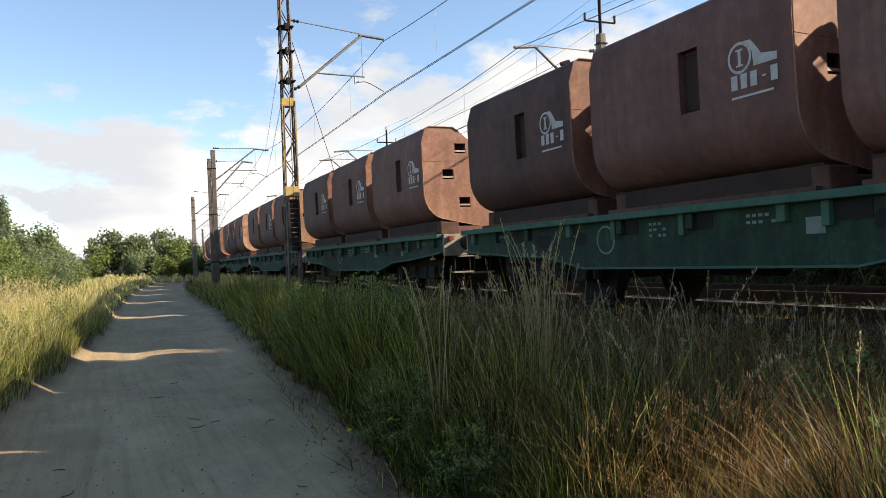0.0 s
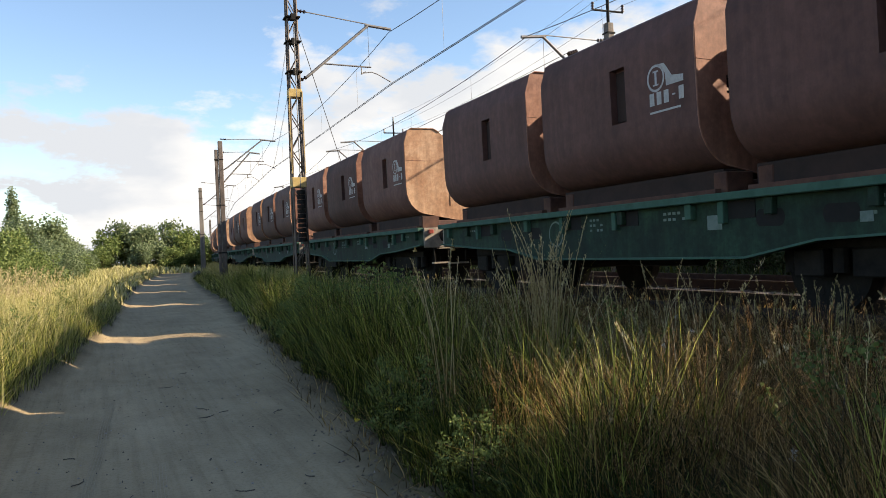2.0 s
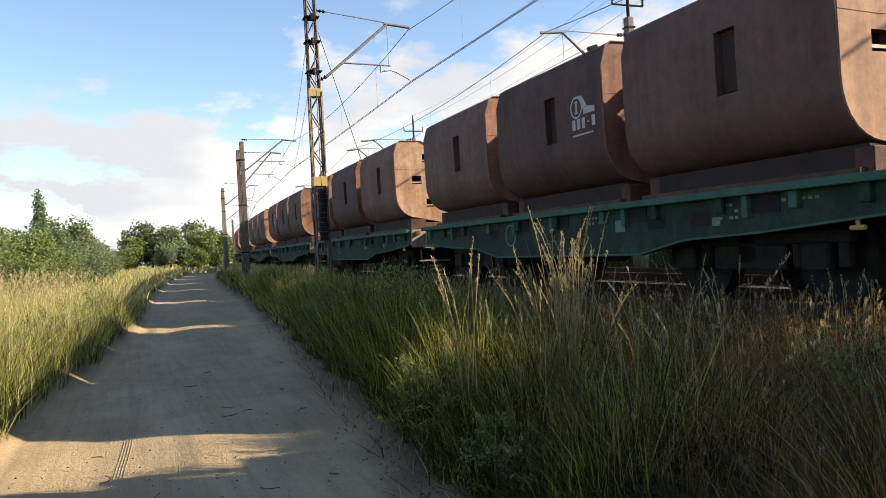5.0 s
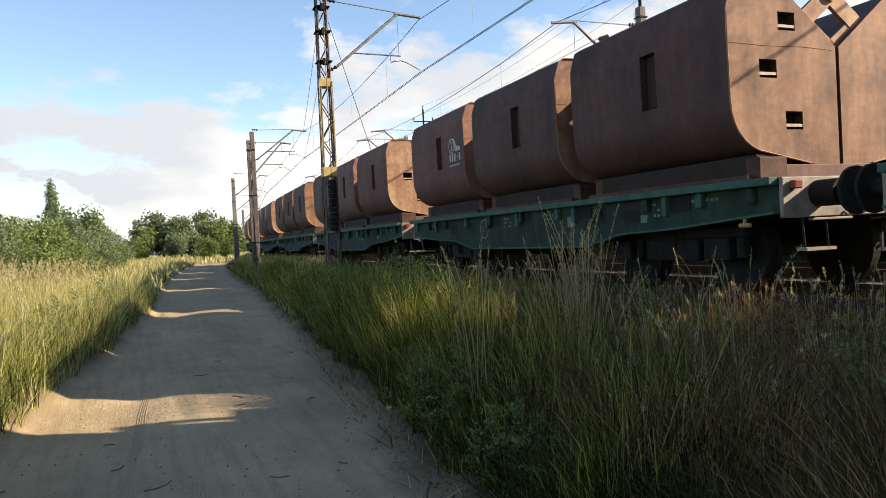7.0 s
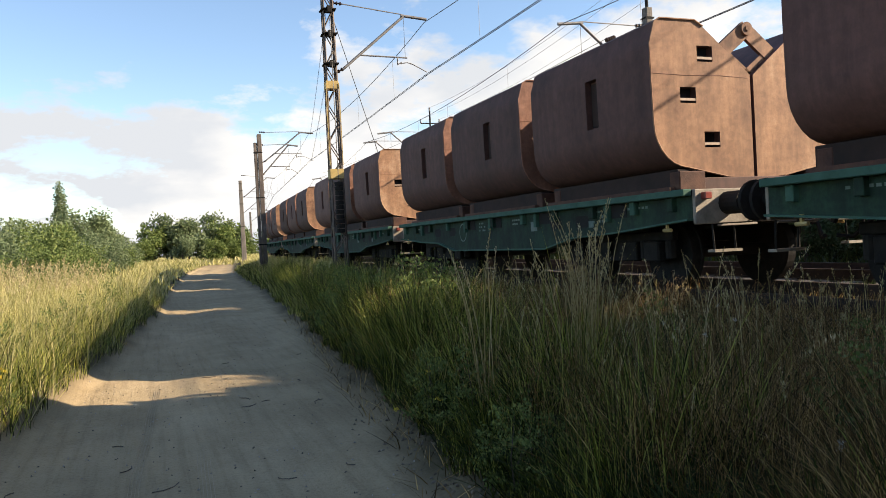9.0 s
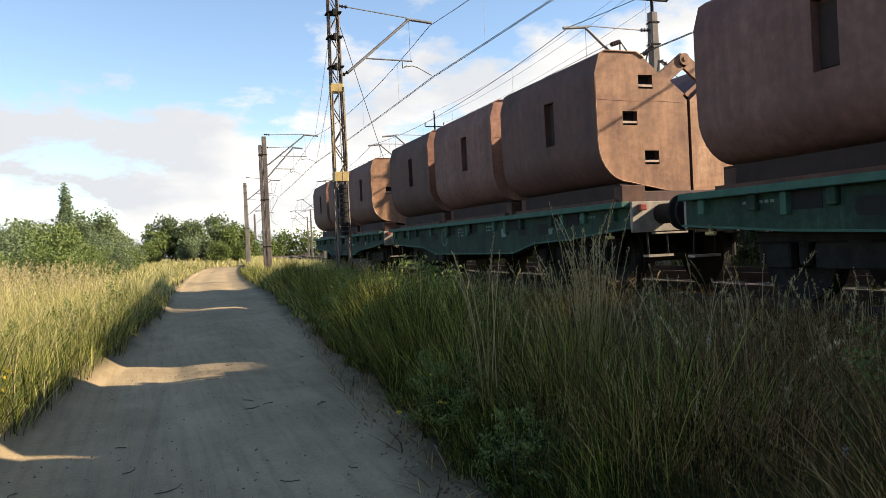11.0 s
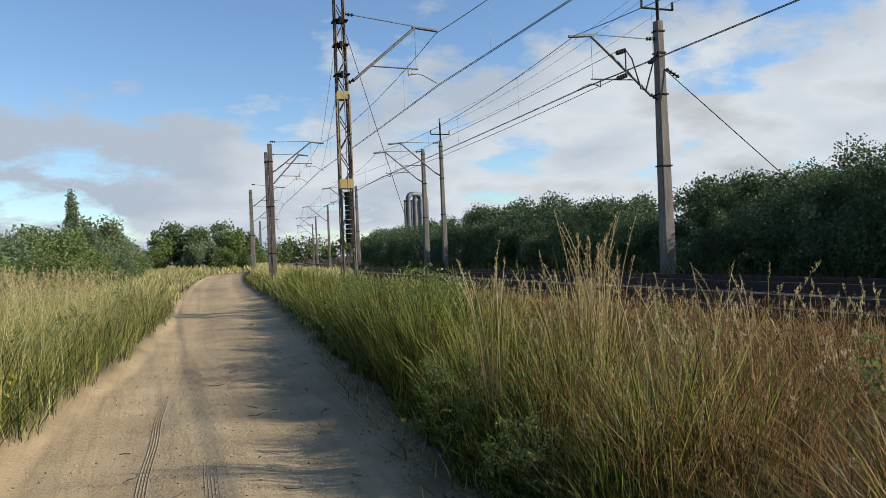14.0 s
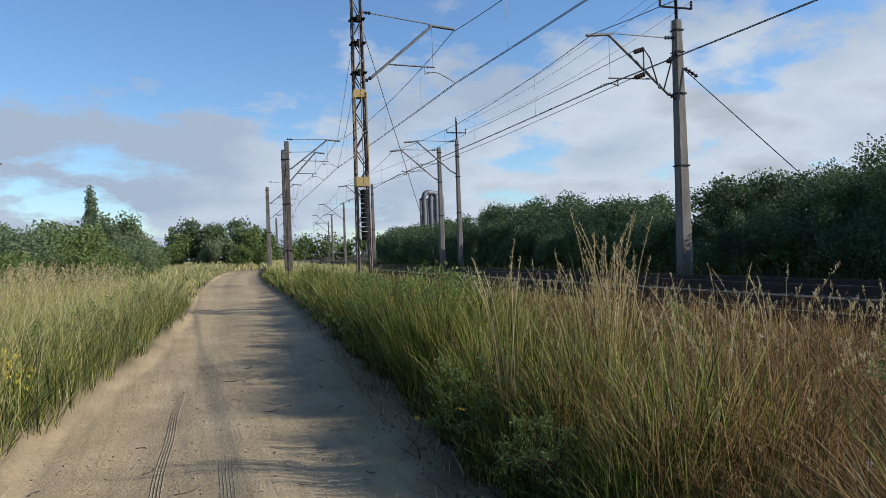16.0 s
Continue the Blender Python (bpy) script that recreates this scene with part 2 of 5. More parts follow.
def ground_material():
    """Earth under grass with a sandy track and gravel by the rails, by lateral place (vertex colour holds the kind of soil only)."""
    m = bpy.data.materials.new("ground_soil")
    m.use_nodes = True
    nt = m.node_tree
    N, L = nt.nodes.new, nt.links.new
    b = nt.nodes["Principled BSDF"]
    tc = N("ShaderNodeTexCoord")
    at = N("ShaderNodeAttribute")
    at.attribute_name = "soil"
    sep = N("ShaderNodeSeparateColor")
    L(at.outputs["Color"], sep.inputs[0])

    def noise_ramp(scale, stops, stretch=(1, 1, 1), detail=8):
        mp, nz, rp = N("ShaderNodeMapping"), N("ShaderNodeTexNoise"), N("ShaderNodeValToRGB")
        mp.inputs["Scale"].default_value = stretch
        L(tc.outputs["Object"], mp.inputs["Vector"]), L(mp.outputs[0], nz.inputs["Vector"])
        nz.inputs["Scale"].default_value, nz.inputs["Detail"].default_value, nz.inputs["Roughness"].default_value = scale, detail, 0.65
        while len(rp.color_ramp.elements) < len(stops):
            rp.color_ramp.elements.new(0.5)
        for e, (p, c) in zip(rp.color_ramp.elements, stops):
            e.position, e.color = p, (*c, 1)
        L(nz.outputs[0], rp.inputs[0])
        return rp.outputs[0], nz.outputs[0]

    def mixed(f, a, c, mode="MIX"):
        x = N("ShaderNodeMix")
        x.data_type, x.blend_type = "RGBA", mode
        if isinstance(f, float):
            x.inputs["Factor"].default_value = f
        else:
            L(f, x.inputs["Factor"])
        L(a, x.inputs["A"]), L(c, x.inputs["B"])
        return x.outputs["Result"]

    earth, _ = noise_ramp(1.2, [(0.3, (0.028, 0.024, 0.013)), (0.55, (0.06, 0.05, 0.025)), (0.75, (0.11, 0.085, 0.045))])
    sand, sand_h = noise_ramp(0.55, [(0.3, (0.34, 0.25, 0.145)), (0.5, (0.435, 0.325, 0.19)), (0.7, (0.52, 0.395, 0.24))], (1, 0.35, 1))
    grain, grain_h = noise_ramp(38, [(0.35, (0.62, 0.62, 0.62)), (0.5, (0.92, 0.92, 0.92)), (0.68, (1.0, 1.0, 1.0))])
    gravel, gravel_h = noise_ramp(14, [(0.35, (0.03, 0.023, 0.018)), (0.5, (0.105, 0.08, 0.062)), (0.68, (0.24, 0.195, 0.155))])
    streak, streak_h = noise_ramp(2.6, [(0.36, (0.70, 0.69, 0.67)), (0.5, (0.93, 0.93, 0.92)), (0.64, (1.0, 1.0, 1.0))], (5.0, 0.22, 1), 5)
    blot, _ = noise_ramp(1.1, [(0.38, (0.80, 0.79, 0.78)), (0.58, (1.0, 1.0, 1.0))])
    sand = mixed(0.55, sand, grain, "MULTIPLY")
    sand = mixed(0.8, mixed(0.55, sand, streak, "MULTIPLY"), blot, "MULTIPLY")
    col = mixed(sep.outputs[0], earth, sand)
    col = mixed(sep.outputs[1], col, gravel)
    L(col, b.inputs["Base Color"])
    b.inputs["Roughness"].default_value = 0.95
    b.inputs["Specular IOR Level"].default_value = 0.2
    bp = N("ShaderNodeBump")
    bp.inputs["Strength"].default_value, bp.inputs["Distance"].default_value = 0.55, 0.03
    ad = N("ShaderNodeMath")
    L(grain_h, ad.inputs[0]), L(gravel_h, ad.inputs[1])
    L(ad.outputs[0], bp.inputs["Height"]), L(bp.outputs[0], b.inputs["Normal"])
    return m


GROUND = ground_material()
GROUND_RIDGE = material("sand_ridge", [(0.3, (0.33, 0.245, 0.15)), (0.7, (0.45, 0.34, 0.21))], 6, 0.95)

# ---- plan: the line bends gently to the right; w is the distance across from the old straight, y the way along ----
BEND = 0.0015
TRACK_1, TRACK_2 = 7.05, 10.75
RAIL_Z, DECK_Z = 0.73, 1.93


def bend(y):
    return np.where(np.asarray(y) > 0, BEND * np.minimum(np.asarray(y), 170.0) ** 2 / 2 + np.maximum(np.asarray(y) - 170.0, 0) * BEND * 170, 0.0)


def on_line(w, y, z=0.0):
    return Vector((w + float(bend(y)), y, z))


def heading(y):
    """Degrees for rz along the line at y."""
    return -math.degrees(math.atan(BEND * min(max(y, 0.0), 170.0)))


ROAD_LEFT = ((-20, 6.6, 8, 9.3, 12, 20, 30, 50, 80, 130), (-1.6, -1.22, -1.04, -0.92, -0.6, -0.06, 0.1, 0.3, 0.6, 0.8))
ROAD_RIGHT = ((-20, 0, 4.4, 6, 7.7, 13.3, 26, 47, 80, 130), (1.2, 1.45, 1.72, 1.92, 2.08, 2.58, 3.3, 3.6, 3.8, 3.9))


def road_edges(y):
    return np.interp(y, *ROAD_LEFT), np.interp(y, *ROAD_RIGHT)


def soft_noise(x, y):
    return (np.sin(x * 0.9 + 1.3 * np.sin(y * 0.35)) + np.sin(y * 0.7 + 1.7 * np.sin(x * 0.5)) + 0.6 * np.sin(x * 2.3 - y * 1.9) + 0.4 * np.sin(3.1 * x + 2.7 * y)) / 3.0


def ground_z(w, y):
    """Height of the ground at w across, y along."""
    w, y = np.asarray(w, float), np.asarray(y, float)
    lo, hi = road_edges(y)
    base = np.interp(w, (-60, -12, -2.6, 3.0, 4.2, 5.0, 5.75, 12.3, 13.2, 15.0, 17.0, 24.0, 60.0), (0.45, 0.38, 0.24, 0.10, 0.16, 0.28, 0.53, 0.53, 0.30, 0.35, 0.75, 1.0, 1.0))
    rough = 0.045 * soft_noise(w, y)
    mid = (w - lo) / np.maximum(hi - lo, 0.1)
    rut = -0.035 * np.exp(-((mid - 0.28) / 0.10) ** 2) - 0.035 * np.exp(-((mid - 0.72) / 0.10) ** 2)
    road = 0.012 * soft_noise(w * 2.1, y * 0.8) + rut
    inside = np.clip(np.minimum(w - lo, hi - w) / 0.35 + 0.5, 0, 1) * np.clip((95 - y) / 20, 0, 1)
    flat = np.clip(np.minimum(w - 5.6, 12.4 - w) / 0.2, 0, 1)
    return (base + rough * (1 - flat)) * (1 - inside) + road * inside


def part(name, bm, mat, parent=None, label="", smooth=False):
    """Link a bmesh as one mesh object, under a thing or part."""
    me = bpy.data.meshes.new(name)
    bm.normal_update()
    bm.to_mesh(me)
    bm.free()
    me.materials.append(mat)
    if smooth:
        me.shade_smooth()
        me.set_sharp_from_angle(angle=radians(20))
    ob = new(name, me)
    ob.parent = parent
    return tagged(ob, label)


def thing(name, label, category, m=None, group="", kind=""):
    ob = tagged(new(name), label, category, group, kind)
    if m is not None:
        ob.matrix_basis = m
    return ob


def box(bm, x0, x1, y0, y1, z0, z1, bevel=0.0):
    g = bmesh.ops.create_cube(bm, size=1.0, matrix=Matrix.Translation(((x0 + x1) / 2, (y0 + y1) / 2, (z0 + z1) / 2)) @ Matrix.Diagonal((x1 - x0, y1 - y0, z1 - z0, 1)))
    if bevel:
        es = list({e for v in g["verts"] for e in v.link_edges})
        bmesh.ops.bevel(bm, geom=es, offset=bevel, segments=1, affect="EDGES")
    return bm


def tube(bm, a, b, r0, r1=None, n=8):
    a, b = Vector(a), Vector(b)
    d = b - a
    m = Matrix.Translation((a + b) / 2) @ d.to_track_quat("Z", "Y").to_matrix().to_4x4()
    bmesh.ops.create_cone(bm, cap_ends=True, segments=n, radius1=r0, radius2=r0 if r1 is None else r1, depth=d.length, matrix=m)
    return bm


def chain(bm, pts, r, n=6):
    """One continuous tube through the points."""
    pts = [Vector(p) for p in pts]
    rings = []
    for i, p in enumerate(pts):
        d = (pts[min(i + 1, len(pts) - 1)] - pts[max(i - 1, 0)]).normalized()
        q = d.to_track_quat("Z", "Y")
        rings.append([bm.verts.new(p + q @ Vector((r * math.cos(6.2832 * k / n), r * math.sin(6.2832 * k / n), 0))) for k in range(n)])
    for a, b in zip(rings, rings[1:]):
        for k in range(n):
            bm.faces.new((a[k], a[(k + 1) % n], b[(k + 1) % n], b[k]))
    bm.faces.new(rings[0][::-1]), bm.faces.new(rings[-1])
    return bm


def boxes(*specs, bevel=0.0):
    bm = bmesh.new()
    for s in specs:
        box(bm, *s, bevel=bevel)
    return bm


def tubes(*specs, n=8):
    bm = bmesh.new()
    for a, b, r in specs:
        tube(bm, a, b, r, n=n)
    return bm


def prism(outline, y0, y1):
    """Outline of (x, z) swept along y."""
    bm = bmesh.new()
    lo, hi = [[bm.verts.new((x, y, z)) for x, z in outline] for y in (y0, y1)]
    bm.faces.new(lo), bm.faces.new(hi[::-1])
    for i in range(len(outline)):
        j = (i + 1) % len(outline)
        bm.faces.new((lo[j], lo[i], hi[i], hi[j]))
    bmesh.ops.recalc_face_normals(bm, faces=bm.faces)
    return bm


def mesh_from(name, verts, loops, sizes, mat, label="", category="", kind="stuff"):
    """A mesh from numpy arrays: loops holds the corners, sizes the corners of each face."""
    me = bpy.data.meshes.new(name)
    me.vertices.add(len(verts)), me.loops.add(len(loops)), me.polygons.add(len(sizes))
    me.vertices.foreach_set("co", np.ascontiguousarray(verts, np.float32).ravel())
    me.loops.foreach_set("vertex_index", np.ascontiguousarray(loops, np.int32))
    starts = np.concatenate(([0], np.cumsum(sizes)[:-1])).astype(np.int32)
    me.polygons.foreach_set("loop_start", starts)
    me.update(calc_edges=True)
    me.validate()
    me.materials.append(mat)
    return tagged(new(name, me), label, category, kind=kind)


# ---- the ground: one sheet out to the horizon ----
def build_ground():
    ws = np.concatenate((np.array((-2500, -900, -350, -160, -90)), np.arange(-60, -6, 3.0), np.arange(-6, -2, 0.5), np.arange(-2, 5.0, 0.11), np.arange(5.0, 16, 0.25), np.arange(16, 40, 2.0), np.array((45, 60, 100, 180, 400, 1000, 2600))))
    ys = np.concatenate((np.array((-1500, -500, -160, -70)), np.arange(-40, 0, 2.0), np.arange(0, 16, 0.14), np.arange(16, 40, 0.5), np.arange(40, 130, 2.5), np.array((140, 170, 220, 320, 600, 1200, 2800))))
    W, Y = np.meshgrid(ws, ys)
    Z = ground_z(W, Y)
    far = np.clip((np.abs(Y) - 130) / 100, 0, 1)
    Z = Z * (1 - far) + 0.3 * far
    X = W + bend(Y)
    verts = np.stack((X, Y, Z), -1).reshape(-1, 3)
    ny, nx = W.shape
    i = (np.arange(ny - 1)[:, None] * nx + np.arange(nx - 1)).ravel()
    loops = np.stack((i, i + 1, i + nx + 1, i + nx), -1).ravel()
    ob = mesh_from("ground", verts, loops, np.full(len(i), 4), GROUND, "dry earth and sandy dirt track beside railway ballast", "ground", "structure")
    lo, hi = road_edges(Y)
    edge = 0.22 * soft_noise(W * 4, Y * 3.3)
    sand = np.clip(np.minimum((W - lo) / 0.3, (hi - W - 0.12) / 0.42) + 0.5 + 1.3 * edge, 0, 1) * np.clip((100 - Y) / 25, 0, 1)
    gravel = np.clip(np.minimum(W - 4.7, 13.2 - W) / 0.5 + 0.4 * soft_noise(W * 2, Y * 2), 0, 1)
    col = np.stack((sand, gravel, np.zeros_like(sand), np.ones_like(sand)), -1).reshape(-1, 4)
    a = ob.data.color_attributes.new("soil", "FLOAT_COLOR", "POINT")
    a.data.foreach_set("color", col.astype(np.float32).ravel())
    ob.data.shade_smooth()


build_ground()


# ---- tracks ----
def build_track(centre, name, label):
    track = thing(name, label, "railway track", kind="structure")
    ys = [*range(-24, 100, 4), *range(100, 261, 20)]
    for side in (-0.75, 0.75):
        for rail_name, mat, hw, z0, z1 in (("rail_web", RAIL, 0.034, RAIL_Z - 0.16, RAIL_Z - 0.03), ("rail_head", RAIL_TOP, 0.036, RAIL_Z - 0.03, RAIL_Z)):
            bm = bmesh.new()
            rows = []
            for y in ys:
                rows.append([bm.verts.new(on_line(centre + side + dx, y, z)) for dx, z in ((-hw, z0), (hw, z0), (hw, z1), (-hw, z1))])
            for a, b in zip(rows, rows[1:]):
                for k in range(4):
                    bm.faces.new((a[k], b[k], b[(k + 1) % 4], a[(k + 1) % 4]))
            if rail_name == "rail_web":
                prev = None
                for y in ys:
                    cur = [bm.verts.new(on_line(centre + side + dx, y, z)) for dx, z in ((-0.07, z0 - 0.015), (0.07, z0 - 0.015), (0.07, z0 + 0.012), (-0.07, z0 + 0.012))]
                    if prev:
                        for k in range(4):
                            bm.faces.new((prev[k], cur[k], cur[(k + 1) % 4], prev[(k + 1) % 4]))
                    prev = cur
            part(rail_name, bm, mat, track)
    bm = boxes((-1.25, 1.25, -0.13, 0.13, -0.16, 0.0), bevel=0.02)
    first = part("sleeper", bm, SLEEPER, track)
    y, n = -6.0, 0
    while y < 110:
        ob = first if n == 0 else new("sleeper", first.data)
        ob.parent = track
        ob.matrix_basis = pose(*on_line(centre, y, RAIL_Z - 0.165), 0, 0, heading(y))
        y, n = y + 0.65, n + 1
    return track


build_track(TRACK_1, "track_1", "rusty steel rails on concrete sleepers in stony ballast")
build_track(TRACK_2, "track_2", "second rusty railway track overgrown at its edges")


# ---- the train: flat wagons, each with three rusty clamshell tipping containers ----
CON_L, CON_GAP, PITCH = 2.97, 0.43, 11.75
WAGONS = 15
BODY_L = 3 * CON_L + 2 * CON_GAP


def cut_recess(bm, normal, rect, depth):
    """Sink a rectangle (two axis ranges) of the faces with this normal inwards."""
    normal = Vector(normal)
    axes = [k for k in range(3) if abs(normal[k]) < 0.5]
    for ax, (lo, hi) in zip(axes, rect):
        for v in (lo, hi):
            fs = [f for f in bm.faces if f.normal.dot(normal) > 0.98]
            geom = fs + list({e for f in fs for e in f.edges}) + list({q for f in fs for q in f.verts})
            co, no = Vector((0, 0, 0)), Vector((0, 0, 0))
            co[ax], no[ax] = v, 1
            bmesh.ops.bisect_plane(bm, geom=geom, plane_co=co, plane_no=no)
            bm.normal_update()
    inner = [f for f in bm.faces if f.normal.dot(normal) > 0.98 and all(lo < f.calc_center_median()[ax] < hi for ax, (lo, hi) in zip(axes, rect))]
    if inner:
        r = bmesh.ops.extrude_face_region(bm, geom=inner)
        vs = [g for g in r["geom"] if isinstance(g, bmesh.types.BMVert)]
        bmesh.ops.translate(bm, verts=vs, vec=-normal * depth)
        bmesh.ops.delete(bm, geom=inner, context="FACES_ONLY")
        bm.normal_update()


def shell_outline():
    """Half of the clamshell, x from the outer side (-1.5) to the slit."""
    o = [(-0.025, 0.14), (-0.45, 0.17), (-0.95, 0.27)]
    o += [(-1.02 - 0.47 * math.sin(a), 0.82 - 0.53 * math.cos(a)) for a in np.linspace(0.25, math.pi / 2, 7)]
    o += [(-1.5, 1.30), (-1.5, 1.74), (-1.42, 2.0), (-1.34, 2.05), (-0.84, 2.05), (-0.72, 1.98), (-0.025, 1.42)]
    return o


def build_container(kind):
    """kind 0: three openings in the end; 1: plain end; both with a pocket in each side."""
    con = thing("tipping_container", "", "container")
    for mirror in (1, -1):
        bm = prism(shell_outline(), 0.0, CON_L)
        cut_recess(bm, (-1, 0, 0), ((1.14, 1.42), (0.94, 1.58)), 0.10)
        if kind != 1 and mirror > 0:
            for cx, cz in ((-0.70, 1.65), (-0.97, 1.15), (-0.64, 0.62)):
                cut_recess(bm, (0, -1, 0), ((cx - 0.115, cx + 0.115), (cz - 0.095, cz + 0.095)), 0.16)
        elif kind == 1:
            # a dent pressed into the plain end
            cut_recess(bm, (0, -1, 0), ((-0.62, -0.52), (0.45, 1.3)), 0.012)
        if mirror < 0:
            bmesh.ops.scale(bm, vec=(-1, 1, 1), verts=bm.verts)
            bmesh.ops.reverse_faces(bm, faces=bm.faces)
        # end faces get their own rust, brightened as if sunlit; sides stay dark
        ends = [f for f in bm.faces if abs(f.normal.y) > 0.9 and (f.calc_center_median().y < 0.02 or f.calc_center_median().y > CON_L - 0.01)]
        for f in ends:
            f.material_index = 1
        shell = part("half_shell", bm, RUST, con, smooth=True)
        # inner boxes get the dimmer end rust, shade of the gap in its colour
        shell.data.materials.append(RUST_END_MID if kind == 2 else RUST_END_LIT)
        m = mirror
        # dark plate carries the pocket's shade in its colour
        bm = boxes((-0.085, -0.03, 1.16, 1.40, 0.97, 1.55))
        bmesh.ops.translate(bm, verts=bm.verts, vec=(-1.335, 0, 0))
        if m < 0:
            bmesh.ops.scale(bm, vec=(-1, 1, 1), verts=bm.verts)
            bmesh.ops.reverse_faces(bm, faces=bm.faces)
        part("side_pocket", bm, RUST_SHADED, shell, "dark recessed lifting pocket")
        if kind != 1 and mirror > 0:
            for cx, cz in ((-0.70, 1.65), (-0.97, 1.15), (-0.64, 0.62)):
                # dark backing plate stands for the shade inside the opening
                part("hollow", boxes((m * cx - 0.112, m * cx + 0.112, 0.10, 0.15, cz - 0.092, cz + 0.092)), HOLE_SHADE, shell)
                part("crossbar", boxes((m * cx - 0.115, m * cx + 0.115, 0.004, 0.03, cz - 0.065, cz - 0.035)), RUST_LIT, shell, "pale crossbar in the opening")
        # rolled rim along the end
        pts = [(m * x * 1.0, -0.012, z) for x, z in shell_outline()[1:-1]]
        part("end_rim", chain(bmesh.new(), pts, 0.010, 5), RUST_END_MID if kind == 2 else RUST_END_LIT, shell)
    # weld seam across the end
    part("weld_seam", chain(bmesh.new(), [(-1.47, -0.001, 1.40), (-1.0, -0.001, 1.385), (-0.5, -0.001, 1.395), (-0.06, 0.001, 1.375)], 0.004, 5), RUST_END_MID, con)
    # square hinge frames standing in the notch at both ends, arms meeting on a pin
    for y in (0.09, CON_L - 0.09):
        bm = bmesh.new()
        for s in (-1, 1):
            for (xa, za), (xb, zb) in (((0.44, 1.66), (0.0, 2.0)), ((0.40, 1.70), (0.0, 1.40))):
                a, b = Vector((s * xa, y, za)), Vector((0.0, y, zb))
                d = b - a
                mt = Matrix.Translation((a + b) / 2) @ Matrix.Rotation(math.atan2(d.x, d.z), 4, "Y") @ Matrix.Diagonal((0.19, 0.05 if zb > 1.5 else 0.03, d.length + 0.06, 1))
                bmesh.ops.create_cube(bm, size=1.0, matrix=mt)
        tube(bm, (0, y - 0.06, 2.0), (0, y + 0.06, 2.0), 0.085, n=12)
        tube(bm, (0, y - 0.075, 2.0), (0, y + 0.075, 2.0), 0.035, n=8)
        part("hinge_frame", bm, RUST_END_LIT, con)
    part("bracing_gusset", boxes((-0.62, 0.62, CON_L / 2 - 0.02, CON_L / 2 + 0.02, 1.35, 1.86)), RUST, con)
    # plinth frame under the shells; skids dark with grime and painted overhang shade
    for x in (-1.02, 1.02):
        part("skid", boxes((x - 0.16, x + 0.16, 0.0, CON_L, 0.0, 0.27), bevel=0.01), RUST_SHADED, con)
    for y in (-0.03, CON_L - 0.2):
        part("cross_beam", boxes((-1.14, 1.14, y, y + 0.2, 0.004, 0.16), bevel=0.01), RUST, con)
    for y in (0.02, CON_L - 0.14):
        for x in (-1.0, 1.0):
            part("corner_block", boxes((x - 0.19, x + 0.19, y - 0.07, y + 0.12, 0.003, 0.24), bevel=0.012), RUST_DARK, con)
    for x in (-1.30, 1.22):
        part("edge_angle", boxes((x, x + 0.08, 0.0, CON_L, 0.0, 0.06)), RUST_DARK, con)
    return con


def add_mark(con):
    """The owner's mark on the near side: a ring with a bar, a swoosh and unreadable lettering, as plain shapes."""
    bm = bmesh.new()
    x, y0, z0 = -1.503, 0.60, 1.32

    def shrink(bm):
        for v in bm.verts:
            v.co.y, v.co.z = y0 + (v.co.y - y0) * 0.86, z0 + (v.co.z - z0) * 0.86

    def plate(y1, y2, z1, z2):
        vs = [bm.verts.new((x, y, z)) for y, z in ((y1, z1), (y2, z1), (y2, z2), (y1, z2))]
        bm.faces.new(vs[::-1])

    ring = [[bm.verts.new((x, y0 - r * math.cos(a), z0 + 1.05 * r * math.sin(a))) for a in np.linspace(0, 2 * math.pi, 29)[:-1]] for r in (0.165, 0.135)]
    for i in range(28):
        j = (i + 1) % 28
        bm.faces.new((ring[0][i], ring[0][j], ring[1][j], ring[1][i]))
    plate(y0 - 0.02, y0 + 0.02, z0 - 0.09, z0 + 0.09)
    plate(y0 - 0.05, y0 + 0.05, z0 + 0.075, z0 + 0.095)
    plate(y0 - 0.05, y0 + 0.05, z0 - 0.095, z0 - 0.075)
    top = [(y0 - 0.02, z0 + 0.17), (y0 - 0.16, z0 + 0.16), (y0 - 0.22, z0 + 0.09), (y0 - 0.30, z0 - 0.02), (y0 - 0.50, z0 - 0.05)]
    low = [(y0 - 0.12, z0 + 0.11), (y0 - 0.175, z0 + 0.03), (y0 - 0.185, z0 - 0.06), (y0 - 0.19, z0 - 0.13), (y0 - 0.50, z0 - 0.13)]
    tv, lv = [[bm.verts.new((x, y, z)) for y, z in o] for o in (top, low)]
    for i in range(4):
        bm.faces.new((tv[i], tv[i + 1], lv[i + 1], lv[i]))
    shrink(bm)
    part("painted_mark", bm, WHITE_MARK, con, "faded white ring and swoosh mark")
    bm = bmesh.new()
    for k in range(5):
        y = y0 + 0.13 - k * 0.135
        if k == 3:
            plate(y - 0.075, y - 0.02, z0 - 0.27, z0 - 0.25)
        else:
            plate(y - 0.09, y, z0 - 0.34, z0 - 0.18)
    shrink(bm)
    part("painted_bar", bm, WHITE_MARK, con, "faded white lettering bars")
    bm = bmesh.new()
    plate(y0 - 0.44, y0 + 0.13, z0 - 0.44, z0 - 0.415)
    shrink(bm)
    part("painted_line", bm, WHITE_MARK, con)


